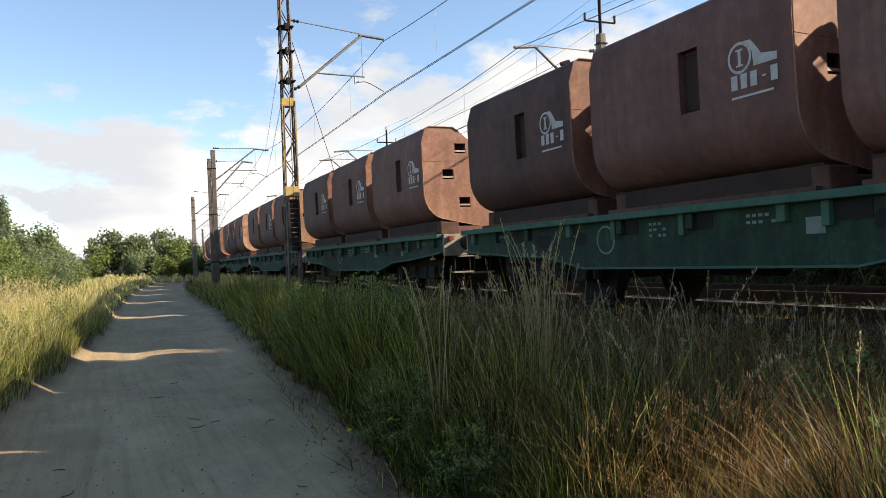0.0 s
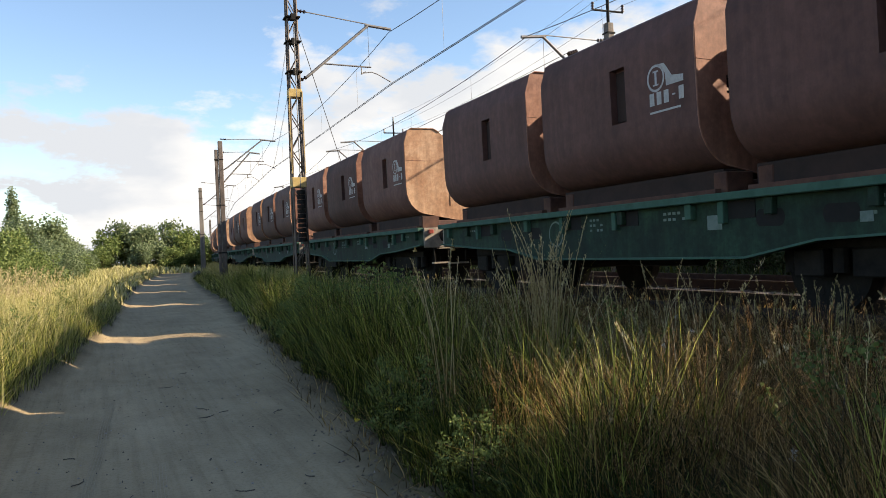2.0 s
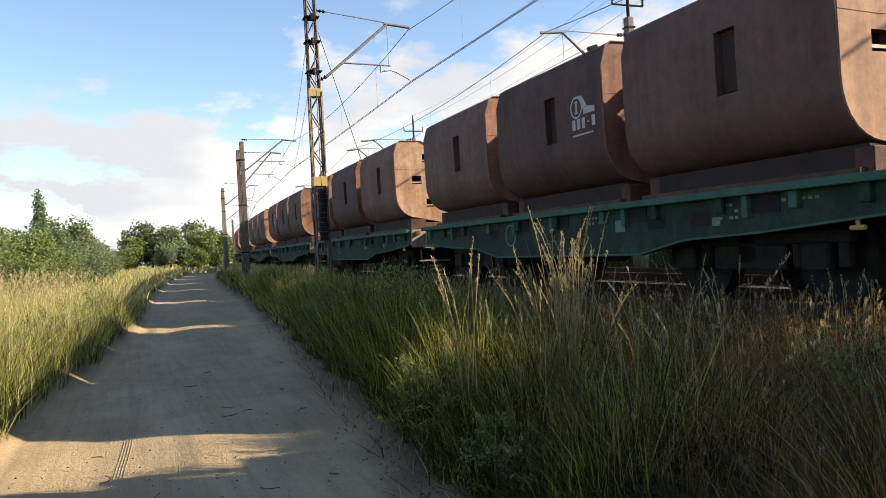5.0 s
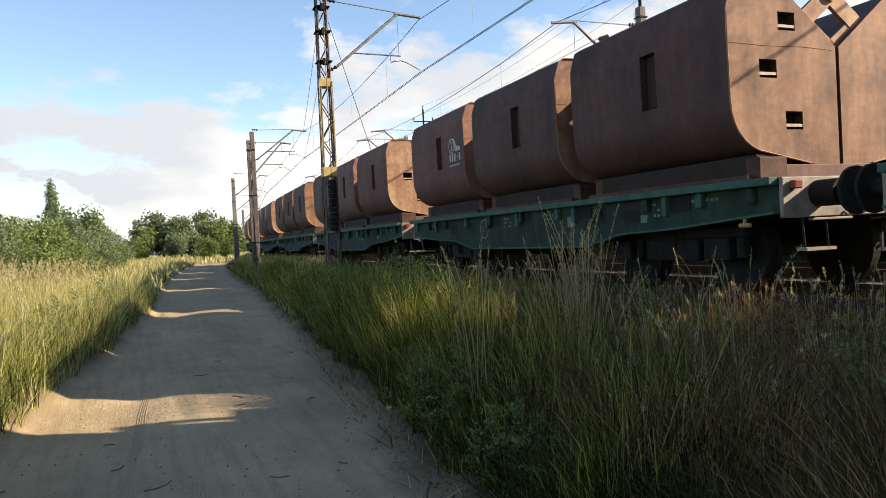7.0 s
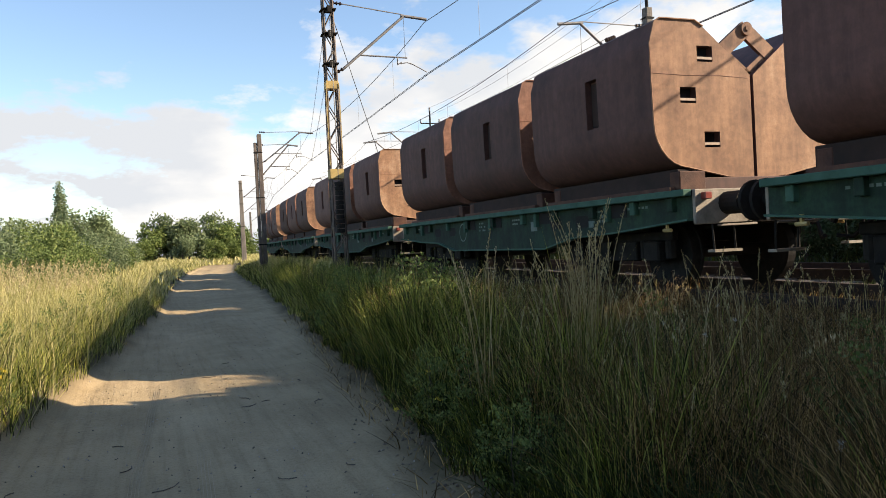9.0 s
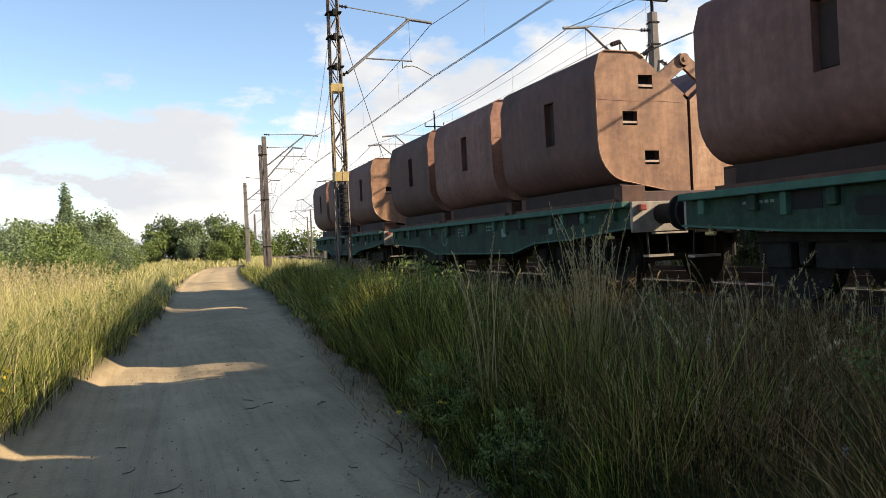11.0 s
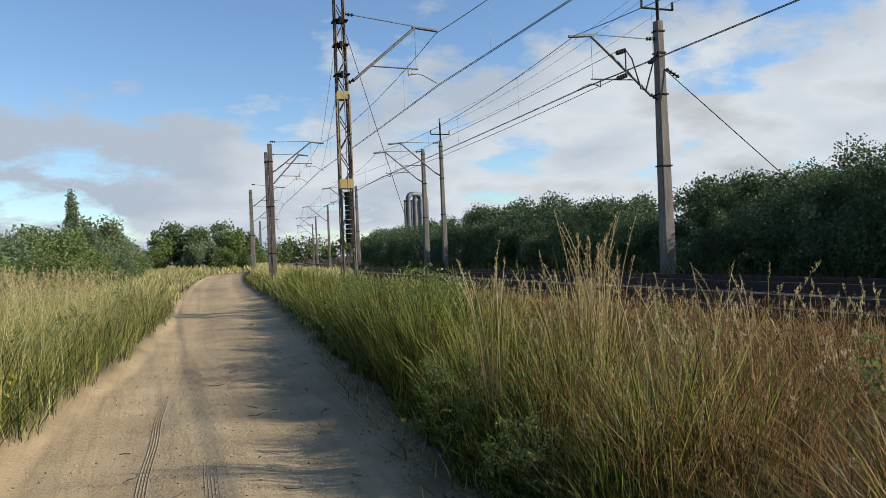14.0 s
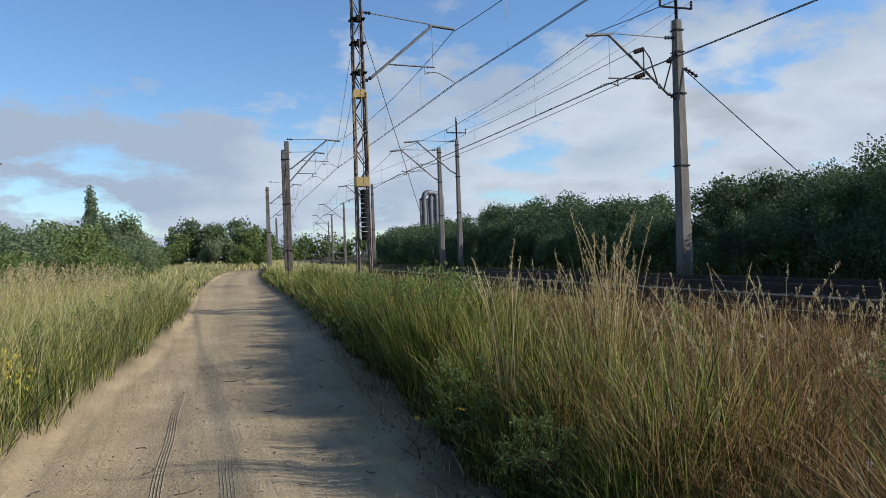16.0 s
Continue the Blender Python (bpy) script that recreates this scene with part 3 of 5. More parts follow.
def build_wagon():
    """Origin at rail height under the front face of the first container; y runs back along the train."""
    wag = thing("flat_wagon", "dark green four-axle flat wagon with fish-bellied sills", "railway wagon", group="wagons of the goods train")
    y0, y1, dk = -0.42, BODY_L + 0.42, DECK_Z - RAIL_Z
    part("deck", boxes((-1.32, 1.32, y0, y1, dk - 0.09, dk - 0.004)), BLACK_STEEL, wag)
    ln = y1 - y0
    prof = [(0, 0.34), (0.14, 0.45), (0.24, 0.49), (0.32, 0.645), (0.68, 0.645), (0.76, 0.49), (0.86, 0.45), (1, 0.35)]
    for s in (-1, 1):
        bm = bmesh.new()
        outer, inner = [[(bm.verts.new((s * x, y0 + f * ln, dk - 0.06)), bm.verts.new((s * x, y0 + f * ln, dk - d))) for f, d in prof] for x in (1.33, 1.30)]
        for a, b, c, d in zip(outer, outer[1:], inner, inner[1:]):
            for q in ((a[0], b[0], b[1], a[1]), (c[0], c[1], d[1], d[0]), (a[1], b[1], d[1], c[1]), (a[0], c[0], d[0], b[0])):
                bm.faces.new(q)
        bmesh.ops.recalc_face_normals(bm, faces=bm.faces)
        sill = part("side_sill", bm, GREEN, wag, "chipped dark green side sill")
        part("top_flange", boxes((s * 1.39 - 0.06, s * 1.39 + 0.06, y0, y1, dk - 0.075, dk + 0.004), bevel=0.008), GREEN_EDGE, sill, "lighter green top flange")
        bm = bmesh.new()
        rings = [[bm.verts.new((s * x, y0 + f * ln, dk - d + z)) for x, z in ((1.285, -0.012), (1.405, -0.012), (1.405, 0.010), (1.285, 0.010))] for f, d in prof]
        for a, b in zip(rings, rings[1:]):
            for q in range(4):
                bm.faces.new((a[q], a[(q + 1) % 4], b[(q + 1) % 4], b[q]))
        bm.faces.new(rings[0]), bm.faces.new(rings[-1])
        bmesh.ops.recalc_face_normals(bm, faces=bm.faces)
        part("bottom_flange", bm, GREEN_EDGE, sill)
        for k, f in enumerate((0.03, 0.10, 0.19, 0.29, 0.39, 0.5, 0.61, 0.71, 0.81, 0.90, 0.97)):
            y = y0 + f * ln
            part("stake_pocket", boxes((s * 1.36 - 0.04, s * 1.36 + 0.04, y - 0.05, y + 0.05, dk - 0.24, dk - 0.075), bevel=0.008), GREEN_EDGE if k % 3 == 1 else GREEN, sill)
        # ovals are flat faces; the openings' shade is only their colour
        for f, w in ((0.222, 0.36), (0.293, 0.34), (0.695, 0.34), (0.775, 0.36)):
            y = y0 + f * ln
            bm = bmesh.new()
            ring = [(y + (w / 2 - 0.06) * (1 if math.cos(a) > 0 else -1) + 0.06 * math.cos(a), dk - 0.27 + 0.085 * math.sin(a)) for a in np.linspace(0, 2 * math.pi, 17)[:-1]]
            vs = [bm.verts.new((s * 1.334, yy, z)) for yy, z in ring]
            bm.faces.new(vs)
            bm.normal_update()
            part("web_opening", bm, HOLE_SHADE, sill, "flat dark oval for a shaded opening in the web")
        # flat dark panels painted as shade below the flange; no recess is cut
        for f in (0.135, 0.325, 0.49, 0.60, 0.84):
            y = y0 + f * ln
            part("shadowed_recess", boxes((s * 1.332 - 0.006, s * 1.332 + 0.006, y - 0.17, y + 0.17, dk - 0.26, dk - 0.085)), HOLE_SHADE, sill, "flat dark panel for a shaded opening under the top flange")
            part("corner_bracket", boxes((s * 1.36 - 0.035, s * 1.36 + 0.035, y + 0.19, y + 0.27, dk - 0.30, dk - 0.075), bevel=0.006), GREEN_EDGE, sill)
        # lettering panels, unreadable: rows of small bars
        for f, rows, n in ((0.07, 1, 9), (0.17, 3, 4), (0.40, 2, 5), (0.54, 3, 4), (0.87, 1, 7)):
            bm = bmesh.new()
            for r in range(rows):
                for c in range(n):
                    if (r * 7 + c * 3) % 5:
                        y, z = y0 + f * ln + c * 0.075, dk - 0.17 - r * 0.065
                        vs = [bm.verts.new((s * 1.3335, a, b)) for a, b in ((y, z), (y + 0.05, z), (y + 0.05, z + 0.03), (y, z + 0.03))]
                        bm.faces.new(vs)
            tagged(part("lettering", bm, PALE_MARK, sill, "small pale lettering bars"), kind="stuff")
        for f, q in ((0.36, 0.10), (0.20, 0.06)):
            y = y0 + f * ln
            part("label_plate", boxes((s * 1.334 - 0.003, s * 1.334 + 0.003, y - q, y + q, dk - 0.36, dk - 0.36 + 1.5 * q)), PALE_MARK, sill, "pale worn label plate")
        bm = bmesh.new()
        cyy = y0 + 0.642 * ln
        outer, inner = [[bm.verts.new((s * 1.335, cyy + r * math.cos(a), dk - 0.30 + r * math.sin(a))) for a in np.linspace(0, 2 * math.pi, 21)[:-1]] for r in (0.18, 0.155)]
        for i in range(20):
            bm.faces.new((outer[i], outer[(i + 1) % 20], inner[(i + 1) % 20], inner[i]))
        part("round_mark", bm, PALE_MARK, sill)
        for y in (y0 + 0.42, y1 - 0.42):
            part("tow_hook", tubes(((s * 1.36, y, dk - 0.36), (s * 1.36, y, dk - 0.47), 0.02), ((s * 1.36, y - 0.07, dk - 0.45), (s * 1.36, y + 0.07, dk - 0.45), 0.022), n=8), YELLOW, sill, "yellow tow hook")
    for end, y in ((-1, y0), (1, y1)):
        head = part("headstock", boxes((-1.33, 1.33, min(y, y + end * 0.05), max(y, y + end * 0.05), dk - 0.40, dk - 0.002), bevel=0.01), GREY_STEEL, wag, "pale grey steel headstock")
        for s in (-1, 1):
            buf = part("buffer", tubes(((s * 0.875, y + end * 0.05, dk - 0.17), (s * 0.875, y + end * 0.33, dk - 0.17), 0.13), ((s * 0.875, y + end * 0.3, dk - 0.17), (s * 0.875, y + end * 0.46, dk - 0.17), 0.085), n=16), BLACK_STEEL, head)
            part("buffer_head", tubes(((s * 0.875, y + end * 0.46, dk - 0.17), (s * 0.875, y + end * 0.50, dk - 0.17), 0.225), n=20), BLACK_STEEL, head)
            part("tail_lamp_bracket", boxes((s * 1.2 - 0.05, s * 1.2 + 0.05, y + end * 0.09 - 0.04, y + end * 0.09 + 0.04, dk - 0.12, dk - 0.04), bevel=0.01), RED if end < 0 else BLACK_STEEL, head)
            for q in (1.15, 0.85):
                part("step_hanger", tubes(((s * q, y + end * 0.1, dk - 0.4), (s * q, y + end * 0.12, dk - 0.70), 0.012), n=6), BLACK_STEEL, head)
            part("step_plate", boxes((s * 1.0 - 0.19, s * 1.0 + 0.19, y + end * 0.12 - 0.06, y + end * 0.12 + 0.06, dk - 0.72, dk - 0.69)), GREY_STEEL, head)
            part("grab_rail", tubes(((s * 0.55, y + end * 0.14, dk - 0.42), (s * 1.1, y + end * 0.14, dk - 0.42), 0.013), ((s * 0.55, y + end * 0.14, dk - 0.42), (s * 0.55, y + end * 0.05, dk - 0.36), 0.013), n=6), GREY_STEEL, head)
        part("coupling", tubes(((0, y, dk - 0.17), (0, y + end * 0.28, dk - 0.17), 0.05), ((0, y + end * 0.28, dk - 0.17), (0, y + end * 0.42, dk - 0.45), 0.035), n=8), BLACK_STEEL, head)
        part("air_hose", chain(bmesh.new(), [(0.3, y, dk - 0.3), (0.3, y + end * 0.2, dk - 0.45), (0.2, y + end * 0.35, dk - 0.62), (0.1, y + end * 0.48, dk - 0.6)], 0.025, 6), BLACK_STEEL, head)
    # centre beam and brake gear
    part("centre_beam", boxes((-0.3, 0.3, y0 + 0.05, y1 - 0.05, dk - 0.42, dk - 0.09)), BLACK_STEEL, wag)
    part("brake_rod", tubes(((0.5, y0 + 1.5, dk - 0.62), (0.5, y1 - 1.5, dk - 0.62), 0.025), n=6), BLACK_STEEL, wag)
    part("air_tank", tubes(((-0.6, 4.4, dk - 0.60), (-0.6, 5.6, dk - 0.60), 0.17), n=14), BLACK_STEEL, wag)
    wheels = []
    for cy in (y0 + 2.0, y1 - 2.0):
        bog = part("bogie", boxes((-0.35, 0.35, cy - 0.2, cy + 0.2, 0.45, dk - 0.40), (-1.05, 1.05, cy - 0.14, cy + 0.14, 0.42, 0.72), bevel=0.02), BLACK_STEEL, wag, "black grimy two-axle bogie")
        for s in (-1, 1):
            bm = bmesh.new()
            for a, b, c, d in ((-1.25, 1.25, 0.62, 0.74), (-0.5, 0.5, 0.36, 0.62)):
                box(bm, s * 1.0 - 0.05, s * 1.0 + 0.05, cy + a, cy + b, c, d, bevel=0.015)
            for wy in (-0.9, 0.9):
                box(bm, s * 1.02 - 0.1, s * 1.02 + 0.1, cy + wy - 0.16, cy + wy + 0.16, 0.36, 0.62, bevel=0.02)
                for dy in (-0.26, 0.26):
                    tube(bm, (s * 1.0, cy + wy + dy, 0.40), (s * 1.0, cy + wy + dy, 0.62), 0.07, n=10)
            part("bogie_side_frame", bm, BLACK_STEEL, bog)
        for wy in (-0.9, 0.9):
            bm = tubes(((-0.8, 0, 0), (0.8, 0, 0), 0.08), ((-1.0, 0, 0), (-0.78, 0, 0), 0.06), ((1.0, 0, 0), (0.78, 0, 0), 0.06), n=12)
            for s in (-1, 1):
                tube(bm, (s * 0.70, 0, 0), (s * 0.83, 0, 0), 0.45, n=32)
                tube(bm, (s * 0.675, 0, 0), (s * 0.705, 0, 0), 0.48, n=32)
                for k in range(6):
                    a = k * math.pi / 3
                    tube(bm, (s * 0.83, 0.27 * math.cos(a), 0.27 * math.sin(a)), (s * 0.836, 0.27 * math.cos(a), 0.27 * math.sin(a)), 0.05, n=8)
            ws = part("wheelset", bm, BLACK_STEEL, bog)
            ws.matrix_basis = pose(0, cy + wy, 0.45)
            wheels.append(ws)
    return wag


def train_way(t):
    """Place along the line of the last wagon's front container face at t seconds."""
    return float(np.interp(t, (0, 4.0, 8.0, 12.0, 16.0), (142.2, 97.8, 53.65, 9.23, -35.2)))


TRAIN = []
PLAIN_ENDS = {(9, 0), (5, 1), (8, 2)}


def build_train():
    plain = {}
    for kind in (0, 1, 2):
        for mark in (0, 1):
            con = build_container(kind)
            if mark:
                add_mark(con)
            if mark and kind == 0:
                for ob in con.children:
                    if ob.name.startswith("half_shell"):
                        ob.data.materials[1] = RUST_END_MID
            plain[kind, mark] = con
    first = build_wagon()
    used = set()
    for k in range(WAGONS):
        wag = first if k == 0 else copy_thing(first, Matrix.Identity(4))
        TRAIN.append((wag, k, 0.0, RAIL_Z))
        for c in range(3):
            # marked and bare boxes as they pass
            mark = int(k in (8, 9, 11, 12, 13) or (k, c) in ((10, 1), (7, 1), (5, 2)))
            kind = 1 if (k, c) in PLAIN_ENDS else 0 if c == 0 else 2
            src = plain[kind, mark]
            con = src if (kind, mark) not in used else copy_thing(src, Matrix.Identity(4))
            used.add((kind, mark))
            tagged(con, "rust-brown steel clamshell container with white painted mark" if mark else "bare rust-brown steel clamshell container on flat wagon", "container", "containers on the goods train")
            TRAIN.append((con, k, c * (CON_L + CON_GAP), DECK_Z))
    for key, con in plain.items():
        if key not in used:
            for o in (*con.children_recursive, con):
                bpy.data.objects.remove(o)


build_train()


# ---- overhead line ----
MAST_W_LEFT, MAST_W_RIGHT = 4.6, 13.0
CONTACT_Z, CARRIER_Z = 6.22, 7.72


def insulator(bm, a, b, r=0.055, n=3):
    a, b = Vector(a), Vector(b)
    tube(bm, a, b, r * 0.45, n=8)
    for k in range(n):
        p = a.lerp(b, (k + 0.5) / n)
        d = (b - a).normalized() * 0.018
        tube(bm, p - d, p + d, r, r * 0.8, n=10)


def cantilever(mast, s, reach=2.75, level_tie=False, top=CARRIER_Z):
    """Bracket carrying the wires; s: +1 to the right, -1 to the left of its mast."""
    k = reach / 2.75
    dz = top - CARRIER_Z
    P = lambda x, z: (s * x * k if x > 0.2 else s * x, 0, z + dz)
    tie_z = 7.80 if level_tie else 8.03
    arm = part("bracket_tube", tubes((P(2.15, 7.80), P(0.34, 6.26), 0.038), (P(2.05, 7.80), P(2.80, 7.73), 0.042), n=10), ARM, mast, "grey galvanised bracket tube")
    part("tie_rod", tubes((P(2.1, 7.83), P(0.40, tie_z), 0.016), n=6), ARM, arm)
    for a, b in ((P(0.40, tie_z), P(0.12, tie_z + 0.02)), (P(0.36, 6.28), P(0.08, 6.12))):
        bm = bmesh.new()
        insulator(bm, a, b)
        part("insulator", bm, INSULATOR, arm, "brown ribbed insulator")
    part("steady_tube", tubes((P(0.86, 6.66), P(2.18, 6.63), 0.022), (P(1.90, 6.62), P(1.90, 6.42), 0.02), (P(1.90, 6.44), P(2.02, 6.50), 0.016), n=8), ARM, arm)
    part("steady_arm", chain(bmesh.new(), [P(1.95, 6.46), P(2.18, 6.50), P(2.35, 6.45), P(2.74, 6.25)], 0.014, 6), ARM, arm)
    part("hanger_wire", tubes((P(2.13, 7.75), P(2.13, 6.62), 0.006), n=5), WIRE, arm)


def lattice_mast(y):
    m = thing("lattice_mast", "rusty grey steel lattice mast with yellow bands and counterweights", "railway mast", pose(*on_line(MAST_W_LEFT, y, 0.25), 0, 0, heading(y)), "masts of the overhead line")
    H, leg = 9.6, 0.030
    half = lambda z: 0.18 - 0.065 * z / H
    for sx in (-1, 1):
        for sy in (-1, 1):
            bm = bmesh.new()
            a, b = [Vector((sx * half(z), sy * half(z) * 0.8, z)) for z in (0.0, H)]
            d = b - a
            bmesh.ops.create_cube(bm, size=1.0, matrix=Matrix.Translation((a + b) / 2) @ d.to_track_quat("Z", "Y").to_matrix().to_4x4() @ Matrix.Diagonal((leg * 2.0, leg * 0.9, d.length, 1)))
            part("leg", bm, MAST_STEEL, m)
    n = 19
    for i in range(n):
        za, zb = H * i / n, H * (i + 1) / n
        f = 1 if i % 2 else -1
        ha, hb = half(za), half(zb)
        bm = bmesh.new()
        for sy in (-1, 1):
            tube(bm, (f * ha, sy * ha * 0.8, za), (-f * hb, sy * hb * 0.8, zb), 0.016, n=5)
        for sx in (-1, 1):
            tube(bm, (sx * ha, f * ha * 0.8, za), (sx * hb, -f * hb * 0.8, zb), 0.016, n=5)
        part("lacing", bm, MAST_STEEL, m)
    for z, h in ((3.05, 0.26), (5.45, 0.22)):
        w = half(z) + 0.03
        part("band_plate", boxes((-w, w, -w * 0.85, w * 0.85, z, z + h), bevel=0.01), YELLOW, m, "yellow painted band")
    for k in range(2):
        w = half(4.4) + 0.035
        part("yellow_edge", boxes((-w if k == 0 else w - 0.018, -w + 0.018 if k == 0 else w, -0.17, -0.15, 3.4, 5.6)), YELLOW, m)
    for k in range(11):
        z = 2.95 - k * 0.125
        part("counterweight", tubes(((0, -0.27, z), (0, -0.27, z - 0.105), 0.11), n=16), BLACK_STEEL, m, "black cast counterweight disc" if k == 0 else "")
    part("weight_rod", tubes(((0, -0.27, 1.2), (0, -0.27, 7.3), 0.012), n=6), WIRE, m)
    for z in (7.55, 6.9, 6.1):
        part("pulley_bracket", boxes((-0.20, 0.20, -0.24, 0.16, z, z + 0.04), (-0.06, 0.06, -0.28, -0.16, z - 0.09, z + 0.09), bevel=0.01), BLACK_STEEL, m)
    cantilever(m, 1, 2.75, top=CARRIER_Z - 0.25)
    return m


def twin_mast(y):
    m = thing("twin_post_mast", "weathered brown mast of two close posts", "railway mast", pose(*on_line(MAST_W_LEFT, y, 0.25), 0, 0, heading(y)), "masts of the overhead line")
    for x, r, h in ((-0.11, 0.085, 6.95), (0.11, 0.115, 7.4)):
        part("post", boxes((x - r, x + r, -r, r, 0, h), bevel=0.02), MAST_STEEL, m)
    for z in (1.5, 4.0, 6.4):
        part("clamp", boxes((-0.21, 0.24, -0.125, 0.125, z, z + 0.06)), BLACK_STEEL, m)
    cantilever(m, 1, 2.95, True, top=CARRIER_Z - 0.3)
    cantilever(m, 1, 2.1, True, top=CARRIER_Z - 0.98)
    return m


def concrete_mast(w, y, s, h=7.25, top_pins=False, bracket=True, thick=1.0):
    m = thing("concrete_mast", "tapered grey concrete mast with steel brackets" if bracket else "slim grey line pole with insulator crossarm", "railway mast", pose(*on_line(w, y, 0.3), 0, 0, heading(y)), "masts of the overhead line")
    bm = bmesh.new()
    bmesh.ops.create_cone(bm, cap_ends=True, segments=4, radius1=0.30 * thick, radius2=0.19 * thick, depth=h, matrix=Matrix.Translation((0, 0, h / 2)) @ Matrix.Rotation(radians(45), 4, "Z"))
    bmesh.ops.bevel(bm, geom=[e for e in bm.edges if abs(e.verts[0].co.z - e.verts[1].co.z) > 1], offset=0.03, segments=1, affect="EDGES")
    part("shaft", bm, CONCRETE, m)
    for z in (h * 0.45, h * 0.72, h - 0.3, h - 0.9):
        part("clamp_band", boxes(*[(-q, q, -q, q, z, z + 0.04) for q in (0.707 * (0.30 - 0.11 * z / h) * thick + 0.02,)]), BLACK_STEEL, m)
    if bracket:
        cantilever(m, s, 2.75 if w > 10 else 2.9, level_tie=w > 10, top=CARRIER_Z - (1.0 if w > 10 else 0.35))
    if top_pins:
        part("top_pole", tubes(((0, 0, h - 0.4), (0, 0, h + 0.95), 0.045), n=8), BLACK_STEEL, m)
        arm = part("crossarm", tubes(((-0.5, 0, h + 0.35), (0.5, 0, h + 0.35), 0.03), n=8), BLACK_STEEL, m)
        for x, z in ((-0.5, h + 0.35), (0.5, h + 0.35), (0, h + 0.95)):
            bm = bmesh.new()
            insulator(bm, (x, 0, z), (x, 0, z + 0.22), 0.05)
            part("pin_insulator", bm, INSULATOR, arm)
    return m


LEFT_ROW, RIGHT_ROW = (20.0, 41.0, 67.0, 94.0, 122.0), (17.3, 39.7, 61.0, 83.0, 106.0, 130.0)
lattice_mast(LEFT_ROW[0])
twin_mast(LEFT_ROW[1])
for yy in LEFT_ROW[2:]:
    concrete_mast(MAST_W_LEFT, yy, 1)
mast_r = concrete_mast(MAST_W_RIGHT, RIGHT_ROW[0], -1, 7.3, True, thick=0.82)
concrete_mast(MAST_W_RIGHT, 36.4, -1, 6.9, True, True, 0.6)
for yy in RIGHT_ROW[1:]:
    concrete_mast(MAST_W_RIGHT, yy, -1, 6.95, thick=0.7)
# a swinging jumper with insulators at the tall concrete mast
part("jumper", chain(bmesh.new(), [(-0.15, -0.1, 6.5), (-0.55, -0.1, 5.35), (-0.7, -0.1, 5.4), (-0.95, -0.1, 6.2), (-1.15, -0.1, 6.45), (-1.15, -0.1, 5.75)], 0.022, 6), WIRE, mast_r)
for a, b in (((-0.1, -0.1, 6.35), (-0.42, -0.1, 6.1)), ((-1.15, -0.1, 6.42), (-1.5, -0.2, 6.3)), ((-1.15, -0.1, 5.75), (-1.5, -0.2, 5.62)), ((0.2, 0, 6.0), (0.55, -0.1, 5.75))):
    bm = bmesh.new()
    insulator(bm, a, b, 0.07, 4)
    part("strain_insulator", bm, INSULATOR, mast_r)


def sagging(a, b, sag, n=10):
    a, b = Vector(a), Vector(b)
    return [a.lerp(b, i / n) - Vector((0, 0, sag * 4 * (i / n) * (1 - i / n))) for i in range(n + 1)]


def wire(name, label, pts, r=0.009, parent=None):
    bm = chain(bmesh.new(), pts, r, 5)
    if parent:
        return part(name, bm, WIRE, parent)
    return tagged(part(name, bm, WIRE), label, "overhead wire")


def catenary(track, row, zig, drop=0.0):
    stops = [-26.0, -2.5, *row, row[-1] + 28]
    spots = [(on_line(track + zig, y, CARRIER_Z - 0.05 - drop), on_line(track + zig, y, CONTACT_Z - drop)) for y in stops]
    line = thing("overhead_line", "thin dark contact and carrier wires with droppers", "overhead wire", group="overhead wires")
    for (m0, c0), (m1, c1) in zip(spots, spots[1:]):
        up, low = sagging(m0, m1, 0.42, 12), sagging(c0, c1, 0.03, 12)
        wire("carrier_wire", "", up, 0.010, line)
        wire("contact_wire", "", low, 0.009, line)
        wire("contact_wire", "", [p + Vector((0.05, 0, 0.0)) for p in low], 0.009, line)
        for i in (2, 5, 7, 10):
            wire("dropper", "", [up[i], low[i]], 0.004, line)


catenary(TRACK_1, LEFT_ROW, 0.32)
catenary(TRACK_2, RIGHT_ROW, -0.4, 0.62)
for dx, z in ((-0.5, 7.95), (0.5, 7.95), (0.0, 8.55)):
    a, b = on_line(MAST_W_RIGHT + dx, RIGHT_ROW[0], z + 0.2), on_line(MAST_W_RIGHT + dx, 36.4, z - 0.2)
    tagged(wire("line_wire", "thin bare wire between the line poles", sagging(a, b, 0.35), 0.005), group="overhead wires")
    tagged(wire("line_wire", "thin bare wire between the line poles", sagging(a, on_line(MAST_W_RIGHT + dx, -24, z), 0.6), 0.005), group="overhead wires")
wire("guy_wire", "taut steel stay from the tall concrete mast", [Vector((13.25, 17.2, 6.3)), Vector((17.7, 14.2, 0.6))], 0.014)
wire("guy_wire", "taut steel stay from the lattice mast", [on_line(4.75, 20.0, 7.6), Vector((9.15, 25.8, 0.45))], 0.010)
for z, dz in ((7.75, 0.0), (7.75, 0.08), (6.4, 0.0), (6.4, 0.08)):
    wire("tension_wire", "thin tensioning wire led off to the lattice mast", sagging(on_line(4.55, 20.0, z + dz - 0.1), on_line(7.45, 41.0, z - 0.2 + dz), 0.1, 6), 0.004)
wire("tension_wire", "strained wire ending at the concrete mast", sagging(Vector((11.75, 17.2, 5.95)), on_line(TRACK_2 + 0.2, 61.0, 6.6), 0.35), 0.010)
wire("tension_wire", "strained wire ending at the concrete mast", sagging(Vector((11.75, 17.2, 6.65)), on_line(TRACK_2 + 0.3, 61.0, 7.5), 0.35), 0.009)


